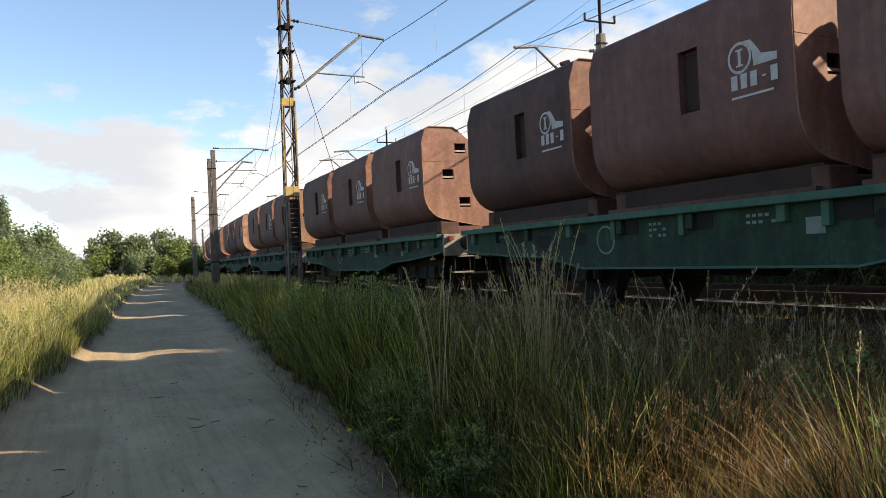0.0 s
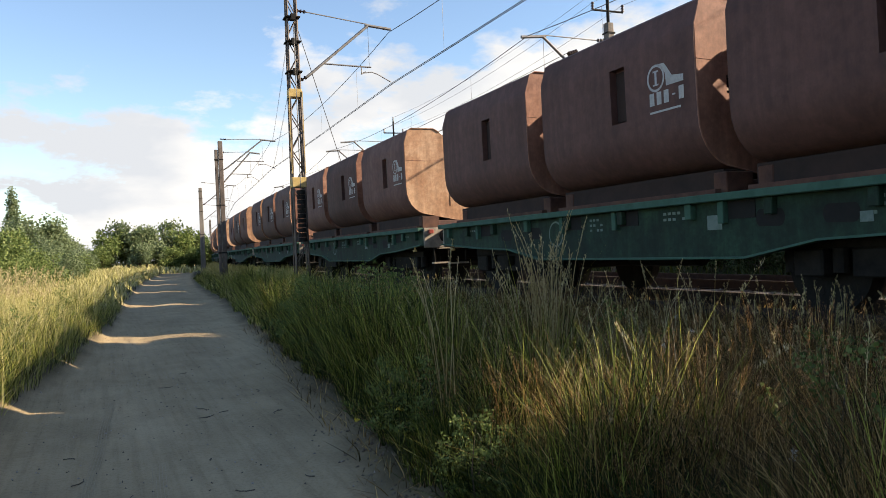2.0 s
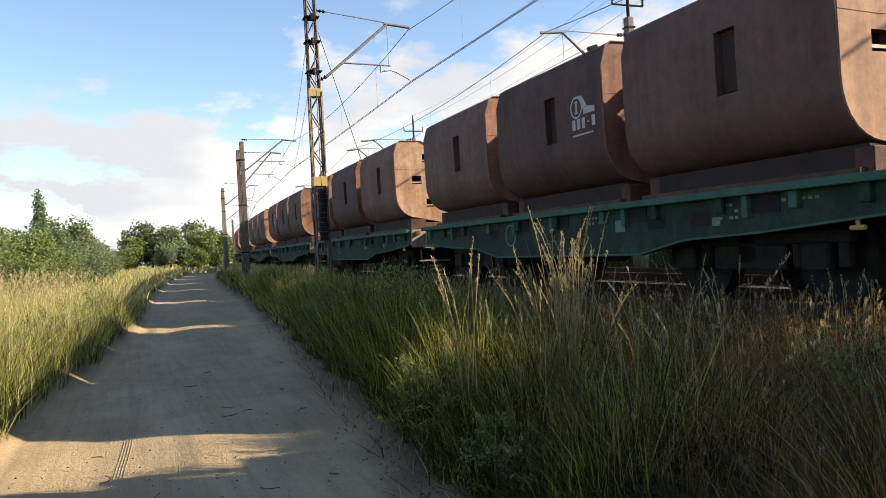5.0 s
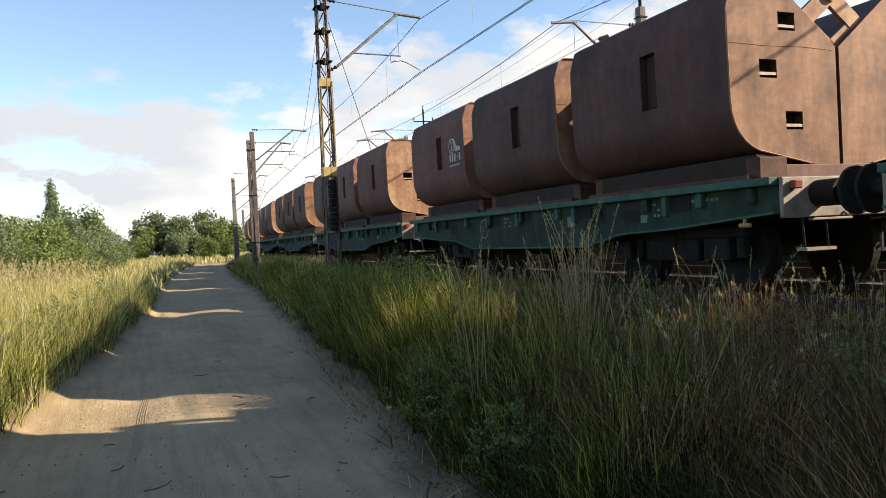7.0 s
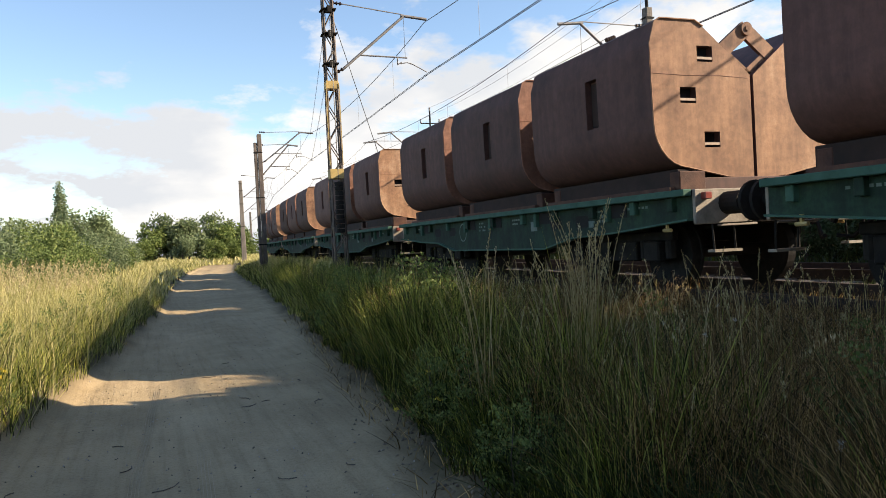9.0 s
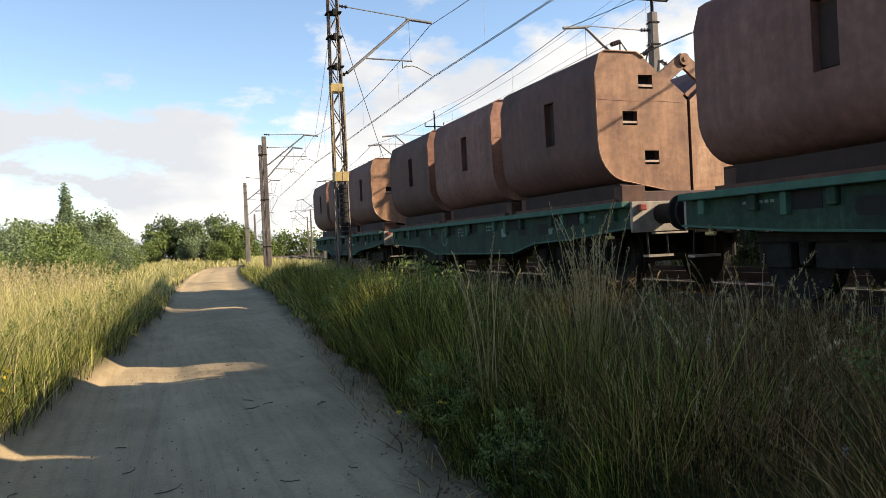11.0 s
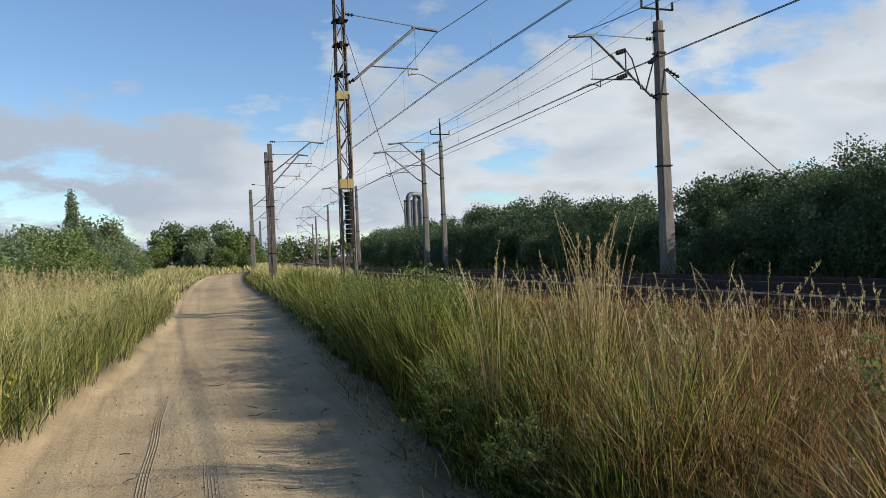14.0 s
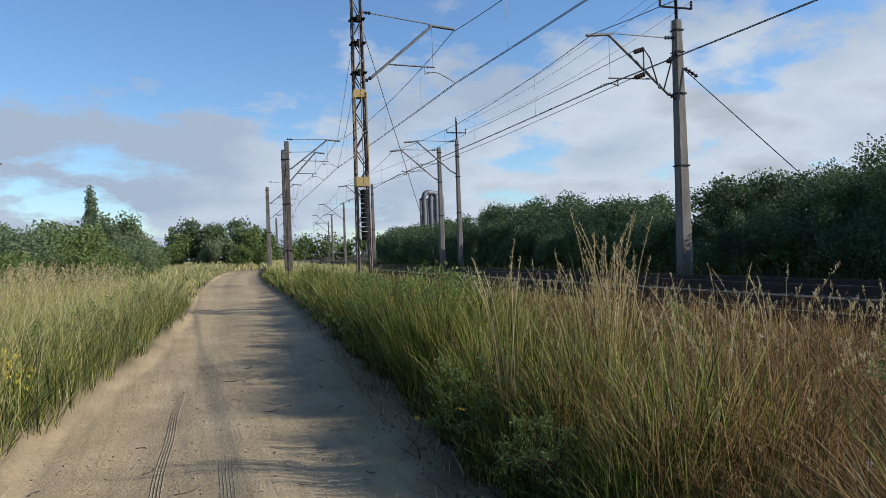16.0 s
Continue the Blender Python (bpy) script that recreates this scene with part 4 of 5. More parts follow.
# ---- far buildings and steelwork ----
def pipe_loop(x, y, z_top, label):
    ob = thing("pipe_loop", label, "pipeline", Matrix.Translation((x, y, 0)), "pipe loops over the line")
    for dx, dy, turn in ((0.0, 0.0, 1), (1.45, 0.5, -1)):
        part("riser", tubes(((dx, dy, 0.2), (dx, dy, z_top - 0.55), 0.24), n=16), PIPE, ob)
        bm = bmesh.new()
        pts = [(dx, dy, z_top - 0.56), (dx + turn * 0.06, dy, z_top - 0.3), (dx + turn * 0.2, dy + turn * 0.07, z_top - 0.1), (dx + turn * 0.42, dy + turn * 0.14, z_top)]
        chain(bm, pts, 0.24, 14)
        part("elbow", bm, PIPE, ob)
    part("crossing_pipe", tubes(((0.42, 0.14, z_top), (1.03, 0.36, z_top), 0.24), n=16), PIPE, ob)
    part("support_frame", boxes((-0.4, -0.3, -0.1, 0.1, 0.2, z_top - 0.6), (0.3, 0.4, -0.1, 0.1, 0.2, z_top - 0.6), (-0.4, 0.4, -0.1, 0.1, z_top - 0.75, z_top - 0.6)), MAST_STEEL, ob)


pipe_loop(23.25, 70.0, 7.25, "grey clad steam pipe rising in a loop")
pipe_loop(25.3, 74.0, 7.5, "second grey clad steam pipe rising in a loop")


def build_house():
    h = thing("house", "low pale house with a dark flat roof behind shrubs", "house", pose(34.6, 114.0, -0.9, 0, 0, -12))
    part("wall", boxes((-3.2, 3.2, -3, 3, 0, 4.7), bevel=0.02), PLASTER, h)
    roof = part("roof", boxes((-3.7, 3.7, -3.5, 3.5, 4.7, 5.0), bevel=0.02), ROOF, h)
    part("chimney", boxes((1.0, 1.6, -0.3, 0.3, 5.0, 5.7)), PLASTER, roof)
    for x in (-2.0, 0.0, 2.0):
        for z in (1.0, 3.3):
            win = part("window", boxes((x - 0.55, x + 0.55, -3.06, -2.98, z, z + 1.1)), PLASTER, h)
            part("pane", boxes((x - 0.47, x + 0.47, -3.075, -3.061, z + 0.08, z + 1.02)), GLASS, win)


build_house()


def pylon():
    p = thing("power_pylon", "distant grey steel lattice power pylon", "pylon", pose(-33.5, 150.0, 0.3, 0, 0, 20))
    half = lambda z: 2.9 * (1 - z / 30.0) + 0.35
    for sx in (-1, 1):
        for sy in (-1, 1):
            part("leg", tubes(((sx * half(0), sy * half(0), 0), (sx * half(29), sy * half(29), 29), 0.09), n=5), MAST_STEEL, p)
    for i in range(12):
        za, zb = i * 2.4, (i + 1) * 2.4
        a, b = half(za), half(zb)
        part("bracing", tubes(((-a, -a, za), (b, -b, zb), 0.05), ((a, -a, za), (-b, -b, zb), 0.05), ((-a, a, za), (-b, -b, zb), 0.05), ((a, -a, za), (b, b, zb), 0.05), n=4), MAST_STEEL, p)
    for z, w in ((19, 6.0), (23, 4.5), (27, 3.0)):
        part("crossarm", boxes((-w, w, -0.2, 0.2, z, z + 0.3)), MAST_STEEL, p)


pylon()


# ---- vegetation ----
RNG = np.random.default_rng(7)


def blades(name, w, y, h, width, mat, label, category="grass", lean=0.35, bend_more=0.5, z_extra=0.0):
    """Curved tapering grass blades rooted at (w, y) with heights h, as one sheet of stuff."""
    n = len(w)
    x, z = w + bend(y), ground_z(w, y) - 0.03 + z_extra
    az = RNG.uniform(0, 2 * np.pi, n)
    lean = np.abs(RNG.normal(0, lean, n)) + 0.04
    more = RNG.uniform(0, bend_more, n)
    side = az + np.pi / 2 + RNG.normal(0, 0.5, n)
    rows = []
    for f, wf in ((0.0, 0.8), (0.38, 1.0), (0.75, 0.62), (1.0, 0.0)):
        out = h * (lean * f + more * f ** 2.4)
        up = h * f * (1 - 0.35 * more * f)
        c = np.stack((x + np.cos(az) * out, y + np.sin(az) * out, z + up), -1)
        s = np.stack((np.cos(side), np.sin(side), np.zeros(n)), -1) * (width * wf / 2)[:, None]
        rows += [c - s, c + s] if wf else [c]
    verts = np.stack(rows, 1).reshape(-1, 3)
    b = np.arange(n)[:, None] * 7
    loops = np.concatenate((b + (0, 1, 3, 2), b + (2, 3, 5, 4), b + (4, 5, 6)), 1)
    return mesh_from(name, verts, loops.ravel(), np.tile((4, 4, 3), n), mat, label, category)


def scatter(n, w0, w1, y0, y1, keep=None, power=1.0):
    """Random places; power > 1 crowds them towards y0."""
    w = RNG.uniform(w0, w1, n)
    y = y0 + (y1 - y0) * RNG.uniform(0, 1, n) ** power
    if keep is not None:
        k = keep(w, y)
        w, y = w[k], y[k]
    return w, y


def clump(w, y, s=1.0):
    return 0.5 + 0.5 * soft_noise(w * 1.7 * s + 3, y * 1.4 * s + 9)


EDGE_TUFTS = np.random.default_rng(21).uniform(0.42, 1.3, 160)


def verge_height(w, y):
    """Growth beside the track: low at the road's edge, high in the middle, lower far off, in tufts."""
    lo, hi = road_edges(y)
    d = np.maximum(w - hi, lo - w)
    tall = np.interp(d, (-0.3, 0.0, 0.2, 0.55, 1.3, 2.0, 3.0), (0.05, 0.32, 0.82, 1.12, 0.95, 0.66, 0.50))
    # low growth spills over the edge close by
    tall = tall * np.where(y < 6.5, np.interp(d, (0.0, 0.45, 0.95), (0.35, 0.55, 1.0)) * np.interp(y, (4.6, 6.5), (1, 0)) + np.interp(y, (4.6, 6.5), (0, 1)), 1.0)
    tuft = 0.28 + 0.45 * clump(w, y) + 0.85 * clump(w * 0.8 + 5, y * 1.9, 2.3)
    # gaps and crests along the edge
    crest = np.interp(y / 0.38, np.arange(160), EDGE_TUFTS)
    tall = tall * (1 + (crest - 1) * np.interp(d, (0.0, 1.5, 2.2), (1, 1, 0)))
    return tall * np.interp(y, (0, 3, 5, 10, 16, 30, 60), (1.05, 1.08, 1.0, 1.1, 0.95, 0.65, 0.5)) * tuft * (0.3 + 0.8 * RNG.uniform(0, 1, len(w)) ** 0.7)


def right_keep(w, y):
    lo, hi = road_edges(y)
    return (w > hi + 0.12 * soft_noise(w * 5, y * 4)) & (w < 5.6)


def left_keep(w, y):
    lo, hi = road_edges(y)
    return w < lo + 0.12 * soft_noise(w * 5, y * 4)


def build_grass():
    # right verge, near
    w, y = scatter(150000, 1.3, 5.6, 1.5, 15, right_keep, 1.35)
    straw = (RNG.uniform(0, 1, len(w)) < np.interp(w - np.interp(y, *ROAD_RIGHT), (0, 0.9, 1.6, 2.6), (0.08, 0.18, 0.55, 0.92)))
    straw |= RNG.uniform(0, 1, len(w)) < np.interp(w / y, (0.52, 0.76, 1.05), (0.04, 0.52, 0.9))
    h = verge_height(w, y) * np.interp(w / y, (0.55, 0.9), (1.0, 0.80))
    g = ~straw
    blades("verge_grass_green", w[g], y[g], h[g], RNG.uniform(0.0025, 0.0075, g.sum()), GRASS_GREEN, "long uncut green grass along the dirt track", lean=0.2, bend_more=0.42)
    blades("verge_grass_reddish", w[straw], y[straw], h[straw] * 0.85, RNG.uniform(0.002, 0.005, straw.sum()), GRASS_RED, "dry reddish-brown grass beside the ballast", lean=0.45, bend_more=0.8)
    # separate tall tufts along the edge
    cy = np.sort(RNG.uniform(5.2, 26, 105))
    cw = road_edges(cy)[1] + RNG.uniform(0.2, 0.8, len(cy))
    size = RNG.uniform(0.85, 1.4, len(cy))
    per = 110
    w, y = np.repeat(cw, per) + RNG.normal(0, 0.035, len(cy) * per), np.repeat(cy, per) + RNG.normal(0, 0.04, len(cy) * per)
    blades("edge_tussocks", w, y, np.repeat(size, per) * RNG.uniform(0.45, 1.05, len(w)), RNG.uniform(0.003, 0.007, len(w)), GRASS_GREEN, "separate tall grass tussocks at the track's edge", lean=0.16, bend_more=0.45)
    # dense short undergrowth, coloured dark for the shade between the taller blades
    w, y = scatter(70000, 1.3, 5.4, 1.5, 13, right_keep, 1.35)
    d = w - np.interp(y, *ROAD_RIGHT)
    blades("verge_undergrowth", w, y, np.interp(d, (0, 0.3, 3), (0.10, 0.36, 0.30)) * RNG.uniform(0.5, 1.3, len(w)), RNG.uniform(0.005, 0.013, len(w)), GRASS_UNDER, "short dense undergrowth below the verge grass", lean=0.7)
    # low dry growth over the ballast shoulder
    w, y = scatter(38000, 4.0, 6.25, 2.0, 26, None, 1.4)
    blades("shoulder_grass", w, y, np.interp(w, (4.0, 5.0, 6.2), (0.42, 0.34, 0.26)) * (0.5 + 0.8 * clump(w, y, 2.0)) * RNG.uniform(0.5, 1.2, len(w)), RNG.uniform(0.003, 0.008, len(w)), GRASS_RED, "fine dry reddish grass over the ballast shoulder", lean=0.5, bend_more=0.9)
    w, y = scatter(800, 4.2, 6.2, 3, 22, None, 1.3)
    tall_stems("shoulder_panicles", w, y, RNG.uniform(0.28, 0.55, len(w)), "fine dry panicle grass on the shoulder", 0.5)
    w, y = scatter(12000, 4.5, 6.3, 26, 95, None, 1.3)
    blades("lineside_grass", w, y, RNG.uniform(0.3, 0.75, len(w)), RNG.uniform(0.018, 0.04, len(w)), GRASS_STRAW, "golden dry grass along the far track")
    w, y = scatter(7000, 6.4, 8.0, 3, 40, None, 1.4)
    k = clump(w, y, 2.2) > 0.62
    blades("track_weeds", w[k], y[k], RNG.uniform(0.06, 0.22, k.sum()), RNG.uniform(0.006, 0.015, k.sum()), GRASS_RED, "low dry weeds between the rails", "weeds")
    # right verge, further
    w, y = scatter(42000, 2.0, 5.7, 15, 60, right_keep, 1.5)
    straw = RNG.uniform(0, 1, len(w)) < 0.3
    h = verge_height(w, y)
    g = ~straw
    blades("verge_grass_green", w[g], y[g], h[g], RNG.uniform(0.012, 0.026, g.sum()), GRASS_GREEN, "long green grass under the masts")
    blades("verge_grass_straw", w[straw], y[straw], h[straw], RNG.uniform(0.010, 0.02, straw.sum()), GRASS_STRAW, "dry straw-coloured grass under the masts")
    # left verge: tall pale grass over green
    def left_height(w, y):
        lo, hi = road_edges(y)
        d = lo - w
        return np.interp(d, (-0.2, 0.0, 0.3, 0.9, 2.2), (0.10, 0.48, 0.82, 1.02, 1.10)) * (0.6 + 0.65 * clump(w, y)) * RNG.uniform(0.45, 1.12, len(w)) * np.interp(y, (0, 25, 60), (1, 0.92, 0.8))
    w, y = scatter(72000, -7, 0.2, 4.5, 24, left_keep, 1.4)
    d = np.interp(y, *ROAD_LEFT) - w
    straw = RNG.uniform(0, 1, len(w)) < np.interp(d, (0, 0.4, 1.0, 3), (0.15, 0.38, 0.62, 0.78))
    h = left_height(w, y)
    g = ~straw
    blades("meadow_grass_green", w[g], y[g], h[g] * 0.8, RNG.uniform(0.004, 0.009, g.sum()), GRASS_GREEN, "green grass edging the sandy track")
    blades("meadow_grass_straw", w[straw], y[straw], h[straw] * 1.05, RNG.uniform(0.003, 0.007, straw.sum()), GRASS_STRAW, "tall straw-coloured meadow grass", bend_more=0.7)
    w, y = scatter(28000, -14, 1.0, 24, 95, left_keep, 1.4)
    h = left_height(w, y)
    straw = RNG.uniform(0, 1, len(w)) < 0.72
    g = ~straw
    blades("meadow_grass_green", w[g], y[g], h[g] * 0.75, RNG.uniform(0.02, 0.05, g.sum()), GRASS_GREEN, "green grass of the far meadow")
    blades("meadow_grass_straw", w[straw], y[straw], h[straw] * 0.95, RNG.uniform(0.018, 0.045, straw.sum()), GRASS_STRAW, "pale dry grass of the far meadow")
    w, y = scatter(12000, -40, 5.0, 85, 180)
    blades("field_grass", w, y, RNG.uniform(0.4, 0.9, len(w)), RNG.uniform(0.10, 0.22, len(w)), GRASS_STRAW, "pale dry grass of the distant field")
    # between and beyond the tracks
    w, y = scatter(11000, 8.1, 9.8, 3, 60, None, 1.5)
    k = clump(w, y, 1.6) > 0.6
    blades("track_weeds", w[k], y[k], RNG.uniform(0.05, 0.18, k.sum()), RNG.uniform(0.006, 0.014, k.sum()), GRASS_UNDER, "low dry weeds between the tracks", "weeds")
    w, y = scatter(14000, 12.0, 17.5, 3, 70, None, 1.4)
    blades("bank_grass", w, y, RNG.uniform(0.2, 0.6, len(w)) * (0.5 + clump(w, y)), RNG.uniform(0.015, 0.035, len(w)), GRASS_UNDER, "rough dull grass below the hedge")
    # frayed low tufts on the sandy edge
    w, y = scatter(5000, 1.0, 3.4, 2.5, 16, lambda w, y: np.abs(w - np.interp(y, *ROAD_RIGHT)) < 0.30)
    blades("edge_tufts", w, y, RNG.uniform(0.04, 0.20, len(w)), RNG.uniform(0.004, 0.009, len(w)), GRASS_RED, "short dry tufts on the sandy edge", lean=0.9)


def tall_stems(name, w, y, h, mat_label, droop=0.35, fine=False, bold=False, plume=1.0):
    """Stems with feathery heads: thin blades, and many small spikelets round the top."""
    n = len(w)
    x, z0 = w + bend(y), ground_z(w, y)
    az, lean = RNG.uniform(0, 2 * np.pi, n), np.abs(RNG.normal(0, 0.10, n)) + 0.02
    dro = RNG.uniform(0.02, droop, n)
    def at(f):
        out = h * (lean * f + dro * np.maximum(f - 0.55, 0) ** 2 * 1.6)
        return np.stack((x + np.cos(az) * out, y + np.sin(az) * out, z0 + h * (f - 0.5 * dro * np.maximum(f - 0.6, 0) ** 2)), -1)
    fs = (0.0, 0.6, 1.0) if fine else (0.0, 0.35, 0.6, 0.8, 0.92, 1.0)
    ring = []
    for f in fs:
        c = at(f)
        r = (0.0016 if fine else 0.0042 if bold else 0.0028) * (1.15 - 0.7 * f)
        for a in (0, 2.09, 4.19):
            ring.append(c + np.array((math.cos(a) * r, math.sin(a) * r, 0)))
    verts = np.stack(ring, 1).reshape(-1, 3)
    base = np.arange(n)[:, None] * (3 * len(fs))
    quads = []
    for k in range(len(fs) - 1):
        for a in range(3):
            b = (a + 1) % 3
            quads.append(base + (3 * k + a, 3 * k + b, 3 * k + 3 + b, 3 * k + 3 + a))
    loops = np.concatenate(quads, 1).ravel()
    mesh_from(name + "_stems", verts, loops, np.full(n * len(quads), 4), GRASS_RED if fine else SEED if bold else GRASS_STRAW, "dry standing stems of " + mat_label, "grass")
    m = 20 if fine else 34
    f = RNG.uniform(0.80, 1.0, (n, m))
    cs = np.stack([at(f[:, k]) for k in range(m)], 1)
    spread = (1.25 if fine else plume) * (0.0065 * np.sin((f - 0.78) / 0.23 * np.pi) + 0.0015)
    a = RNG.uniform(0, 2 * np.pi, (n, m))
    c = cs + np.stack((np.cos(a) * spread, np.sin(a) * spread, np.zeros_like(a)), -1)
    L = RNG.uniform(0.009, 0.019, (n, m))[..., None] * (0.6 if fine else plume)
    W = L * 0.17
    up = np.stack((np.cos(a) * 0.5, np.sin(a) * 0.5, np.full_like(a, 1.1)), -1)
    sd = np.stack((-np.sin(a), np.cos(a), np.zeros_like(a)), -1)
    quad = np.stack((c, c + up * L * 0.5 + sd * W, c + up * L, c + up * L * 0.5 - sd * W), 2).reshape(-1, 3)
    mesh_from(name + "_heads", quad, np.arange(len(quad)), np.full(n * m, 4), SEED_RED if fine else SEED, "feathery pale seed heads of " + mat_label, "grass")


def build_stems():
    spots = [(2.78, 4.55, 48, 0.075, 1.62), (2.95, 4.65, 16, 0.12, 1.4), (2.6, 5.2, 5, 0.2, 1.2), (2.16, 4.85, 9, 0.025, 1.5), (3.4, 5.2, 10, 0.3, 1.2), (3.45, 4.5, 14, 0.28, 1.22), (3.9, 8.6, 10, 0.6, 1.1), (3.3, 10.5, 12, 0.8, 1.05), (4.7, 5.2, 4, 0.4, 1.2), (3.2, 3.4, 6, 0.4, 0.95), (4.2, 4.0, 5, 0.5, 1.0), (4.9, 9.5, 9, 0.8, 0.95)]
    w = np.concatenate([RNG.normal(a, r, n) for a, b, n, r, h in spots])
    y = np.concatenate([RNG.normal(b, r, n) for a, b, n, r, h in spots])
    h = np.concatenate([RNG.uniform(0.62, 1.05, n) * h for a, b, n, r, h in spots])
    k = (w > road_edges(y)[1] + 0.3) & (w < 5.5) & (y > 2.6)
    tall_stems("tall_grass", w[k], y[k], h[k], "tall reed grass beside the track", 0.45, False, True)
    w, y = scatter(7500, 2.2, 5.7, 1.7, 10.0, lambda w, y: w > road_edges(y)[1] + 0.8, 1.2)
    tall_stems("bent_grass", w, y, RNG.uniform(0.30, 0.62, len(w)) * (0.7 + 0.5 * clump(w, y)), "fine dry bent grass on the verge", 0.9, True)
    w, y = scatter(5200, 1.9, 4.2, 2.4, 19.0, lambda w, y: w > road_edges(y)[1] + 0.25, 1.2)
    tall_stems("verge_bents", w, y, RNG.uniform(0.5, 1.0, len(w)) * (0.7 + 0.4 * clump(w, y)), "thin flowering grass over the green verge", 0.8, True)
    # single tall plumes standing above the brown growth
    spots = [(4.05, 3.75), (4.25, 3.7), (4.4, 3.55), (3.6, 3.9), (3.5, 3.6), (3.75, 4.6), (3.3, 4.3), (3.1, 4.0), (2.9, 3.0), (2.7, 3.3)]
    tall_stems("plume_grass", np.array([a for a, b in spots]), np.array([b for a, b in spots]), RNG.uniform(0.95, 1.3, len(spots)), "single plume grass above the verge", 0.9, plume=1.35)
    w, y = scatter(130, 2.0, 5.4, 2.4, 14, lambda w, y: w > road_edges(y)[1] + 0.5, 1.2)
    tall_stems("panicle_grass", w, y, RNG.uniform(0.6, 1.0, len(w)), "loose panicle grass", 0.4)
    w, y = scatter(1700, -7, -1.0, 5, 20, lambda w, y: w < road_edges(y)[0] - 0.7, 1.2)
    tall_stems("meadow_grass", w, y, RNG.uniform(0.85, 1.35, len(w)), "tall meadow grass", 0.7, plume=1.9)
    w, y = scatter(350, 2.5, 5.2, 14, 32, lambda w, y: w > road_edges(y)[1] + 0.4, 1.2)
    tall_stems("verge_panicles", w, y, RNG.uniform(0.5, 0.9, len(w)), "panicle grass along the rails", 0.7)


def leaf_cloud(centres, radii, n, size, drop=0.0, shell=0.55):
    """n folded leaf quads in a union of ellipsoids, thicker towards the outside; returns verts and loops."""
    centres, radii = np.asarray(centres, float), np.asarray(radii, float)
    vol = np.prod(radii, 1) ** 0.8
    pick = RNG.choice(len(centres), n, p=vol / vol.sum())
    d = RNG.normal(0, 1, (n, 3))
    d /= np.linalg.norm(d, axis=1)[:, None]
    r = (shell + (1 - shell) * RNG.uniform(0, 1, n)) * (1 + 0.16 * np.sin(5 * d[:, 0] + 3 * pick) * np.sin(6 * d[:, 2] + pick))
    p = centres[pick] + d * radii[pick] * r[:, None]
    u = RNG.normal(0, 1, (n, 3)) + d * 0.4
    u[:, 2] -= drop
    u /= np.linalg.norm(u, axis=1)[:, None]
    v = np.cross(u, RNG.normal(0, 1, (n, 3)))
    v /= np.linalg.norm(v, axis=1)[:, None]
    s = (size * RNG.uniform(0.55, 1.25, n))[:, None]
    verts = np.stack((p, p + u * s * 0.5 + v * s * 0.34, p + u * s, p + u * s * 0.5 - v * s * 0.34), 1).reshape(-1, 3)
    return verts, np.arange(n * 4)


def build_plant(name, label, category, centres, radii, n, size, mat, trunk=0.0, height=1.0, group="", shell=0.5, limbs=9):
    """A tree or shrub: crown of separate leaves, tapered trunk and limbs reaching into the crown's masses."""
    ob = thing(name, label, category, None, group)
    verts, loops = leaf_cloud(centres, radii, n, size, shell=shell)
    crown = mesh_from("crown", verts, loops, np.full(n, 4), mat, "", "", "")
    crown.parent = ob
    bm = bmesh.new()
    tube(bm, (0, 0, -0.2), (0.04, 0.02, height * 0.45), trunk, trunk * 0.65, n=8)
    tube(bm, (0.04, 0.02, height * 0.45), (0, 0, height * 0.9), trunk * 0.65, trunk * 0.15, n=7)
    part("trunk", bm, BARK, ob)
    for c in centres[::max(1, len(centres) // limbs)]:
        z = min(height * 0.4, c[2] * 0.6)
        part("limb", tube(bmesh.new(), (0, 0, z), (c[0] * 0.9, c[1] * 0.9, c[2]), trunk * 0.35, trunk * 0.08, n=5), BARK, ob)
    return ob


def blobs(n, spread, z0, z1, r, flat=1.0):
    c, rr = [], []
    for i in range(n):
        a, d = RNG.uniform(0, 2 * np.pi), spread * math.sqrt(RNG.uniform(0, 1))
        z = RNG.uniform(z0, z1)
        k = r * RNG.uniform(0.6, 1.15) * (1.1 - 0.35 * (z - z0) / max(z1 - z0, 0.1))
        c.append((d * math.cos(a), d * math.sin(a), z)), rr.append((k, k, k * flat))
    return c, rr


def plant_all(kinds, places, rnd):
    """Set copies of a few plants at (x, y, scale) with random turns."""
    used = set()
    for x, y, s in places:
        src = kinds[rnd.randrange(len(kinds))]
        m = pose(x, y, float(ground_z(x - float(bend(y)), min(y, 130.0))) - 0.05, 0, 0, rnd.uniform(0, 360)) @ Matrix.Diagonal((s * rnd.uniform(0.9, 1.15), s * rnd.uniform(0.9, 1.15), s, 1))
        ob = src if src.name not in used else copy_thing(src, m)
        used.add(src.name)
        ob.matrix_basis = m
    for src in kinds:
        if src.name not in used:
            for o in (*src.children_recursive, src):
                bpy.data.objects.remove(o)


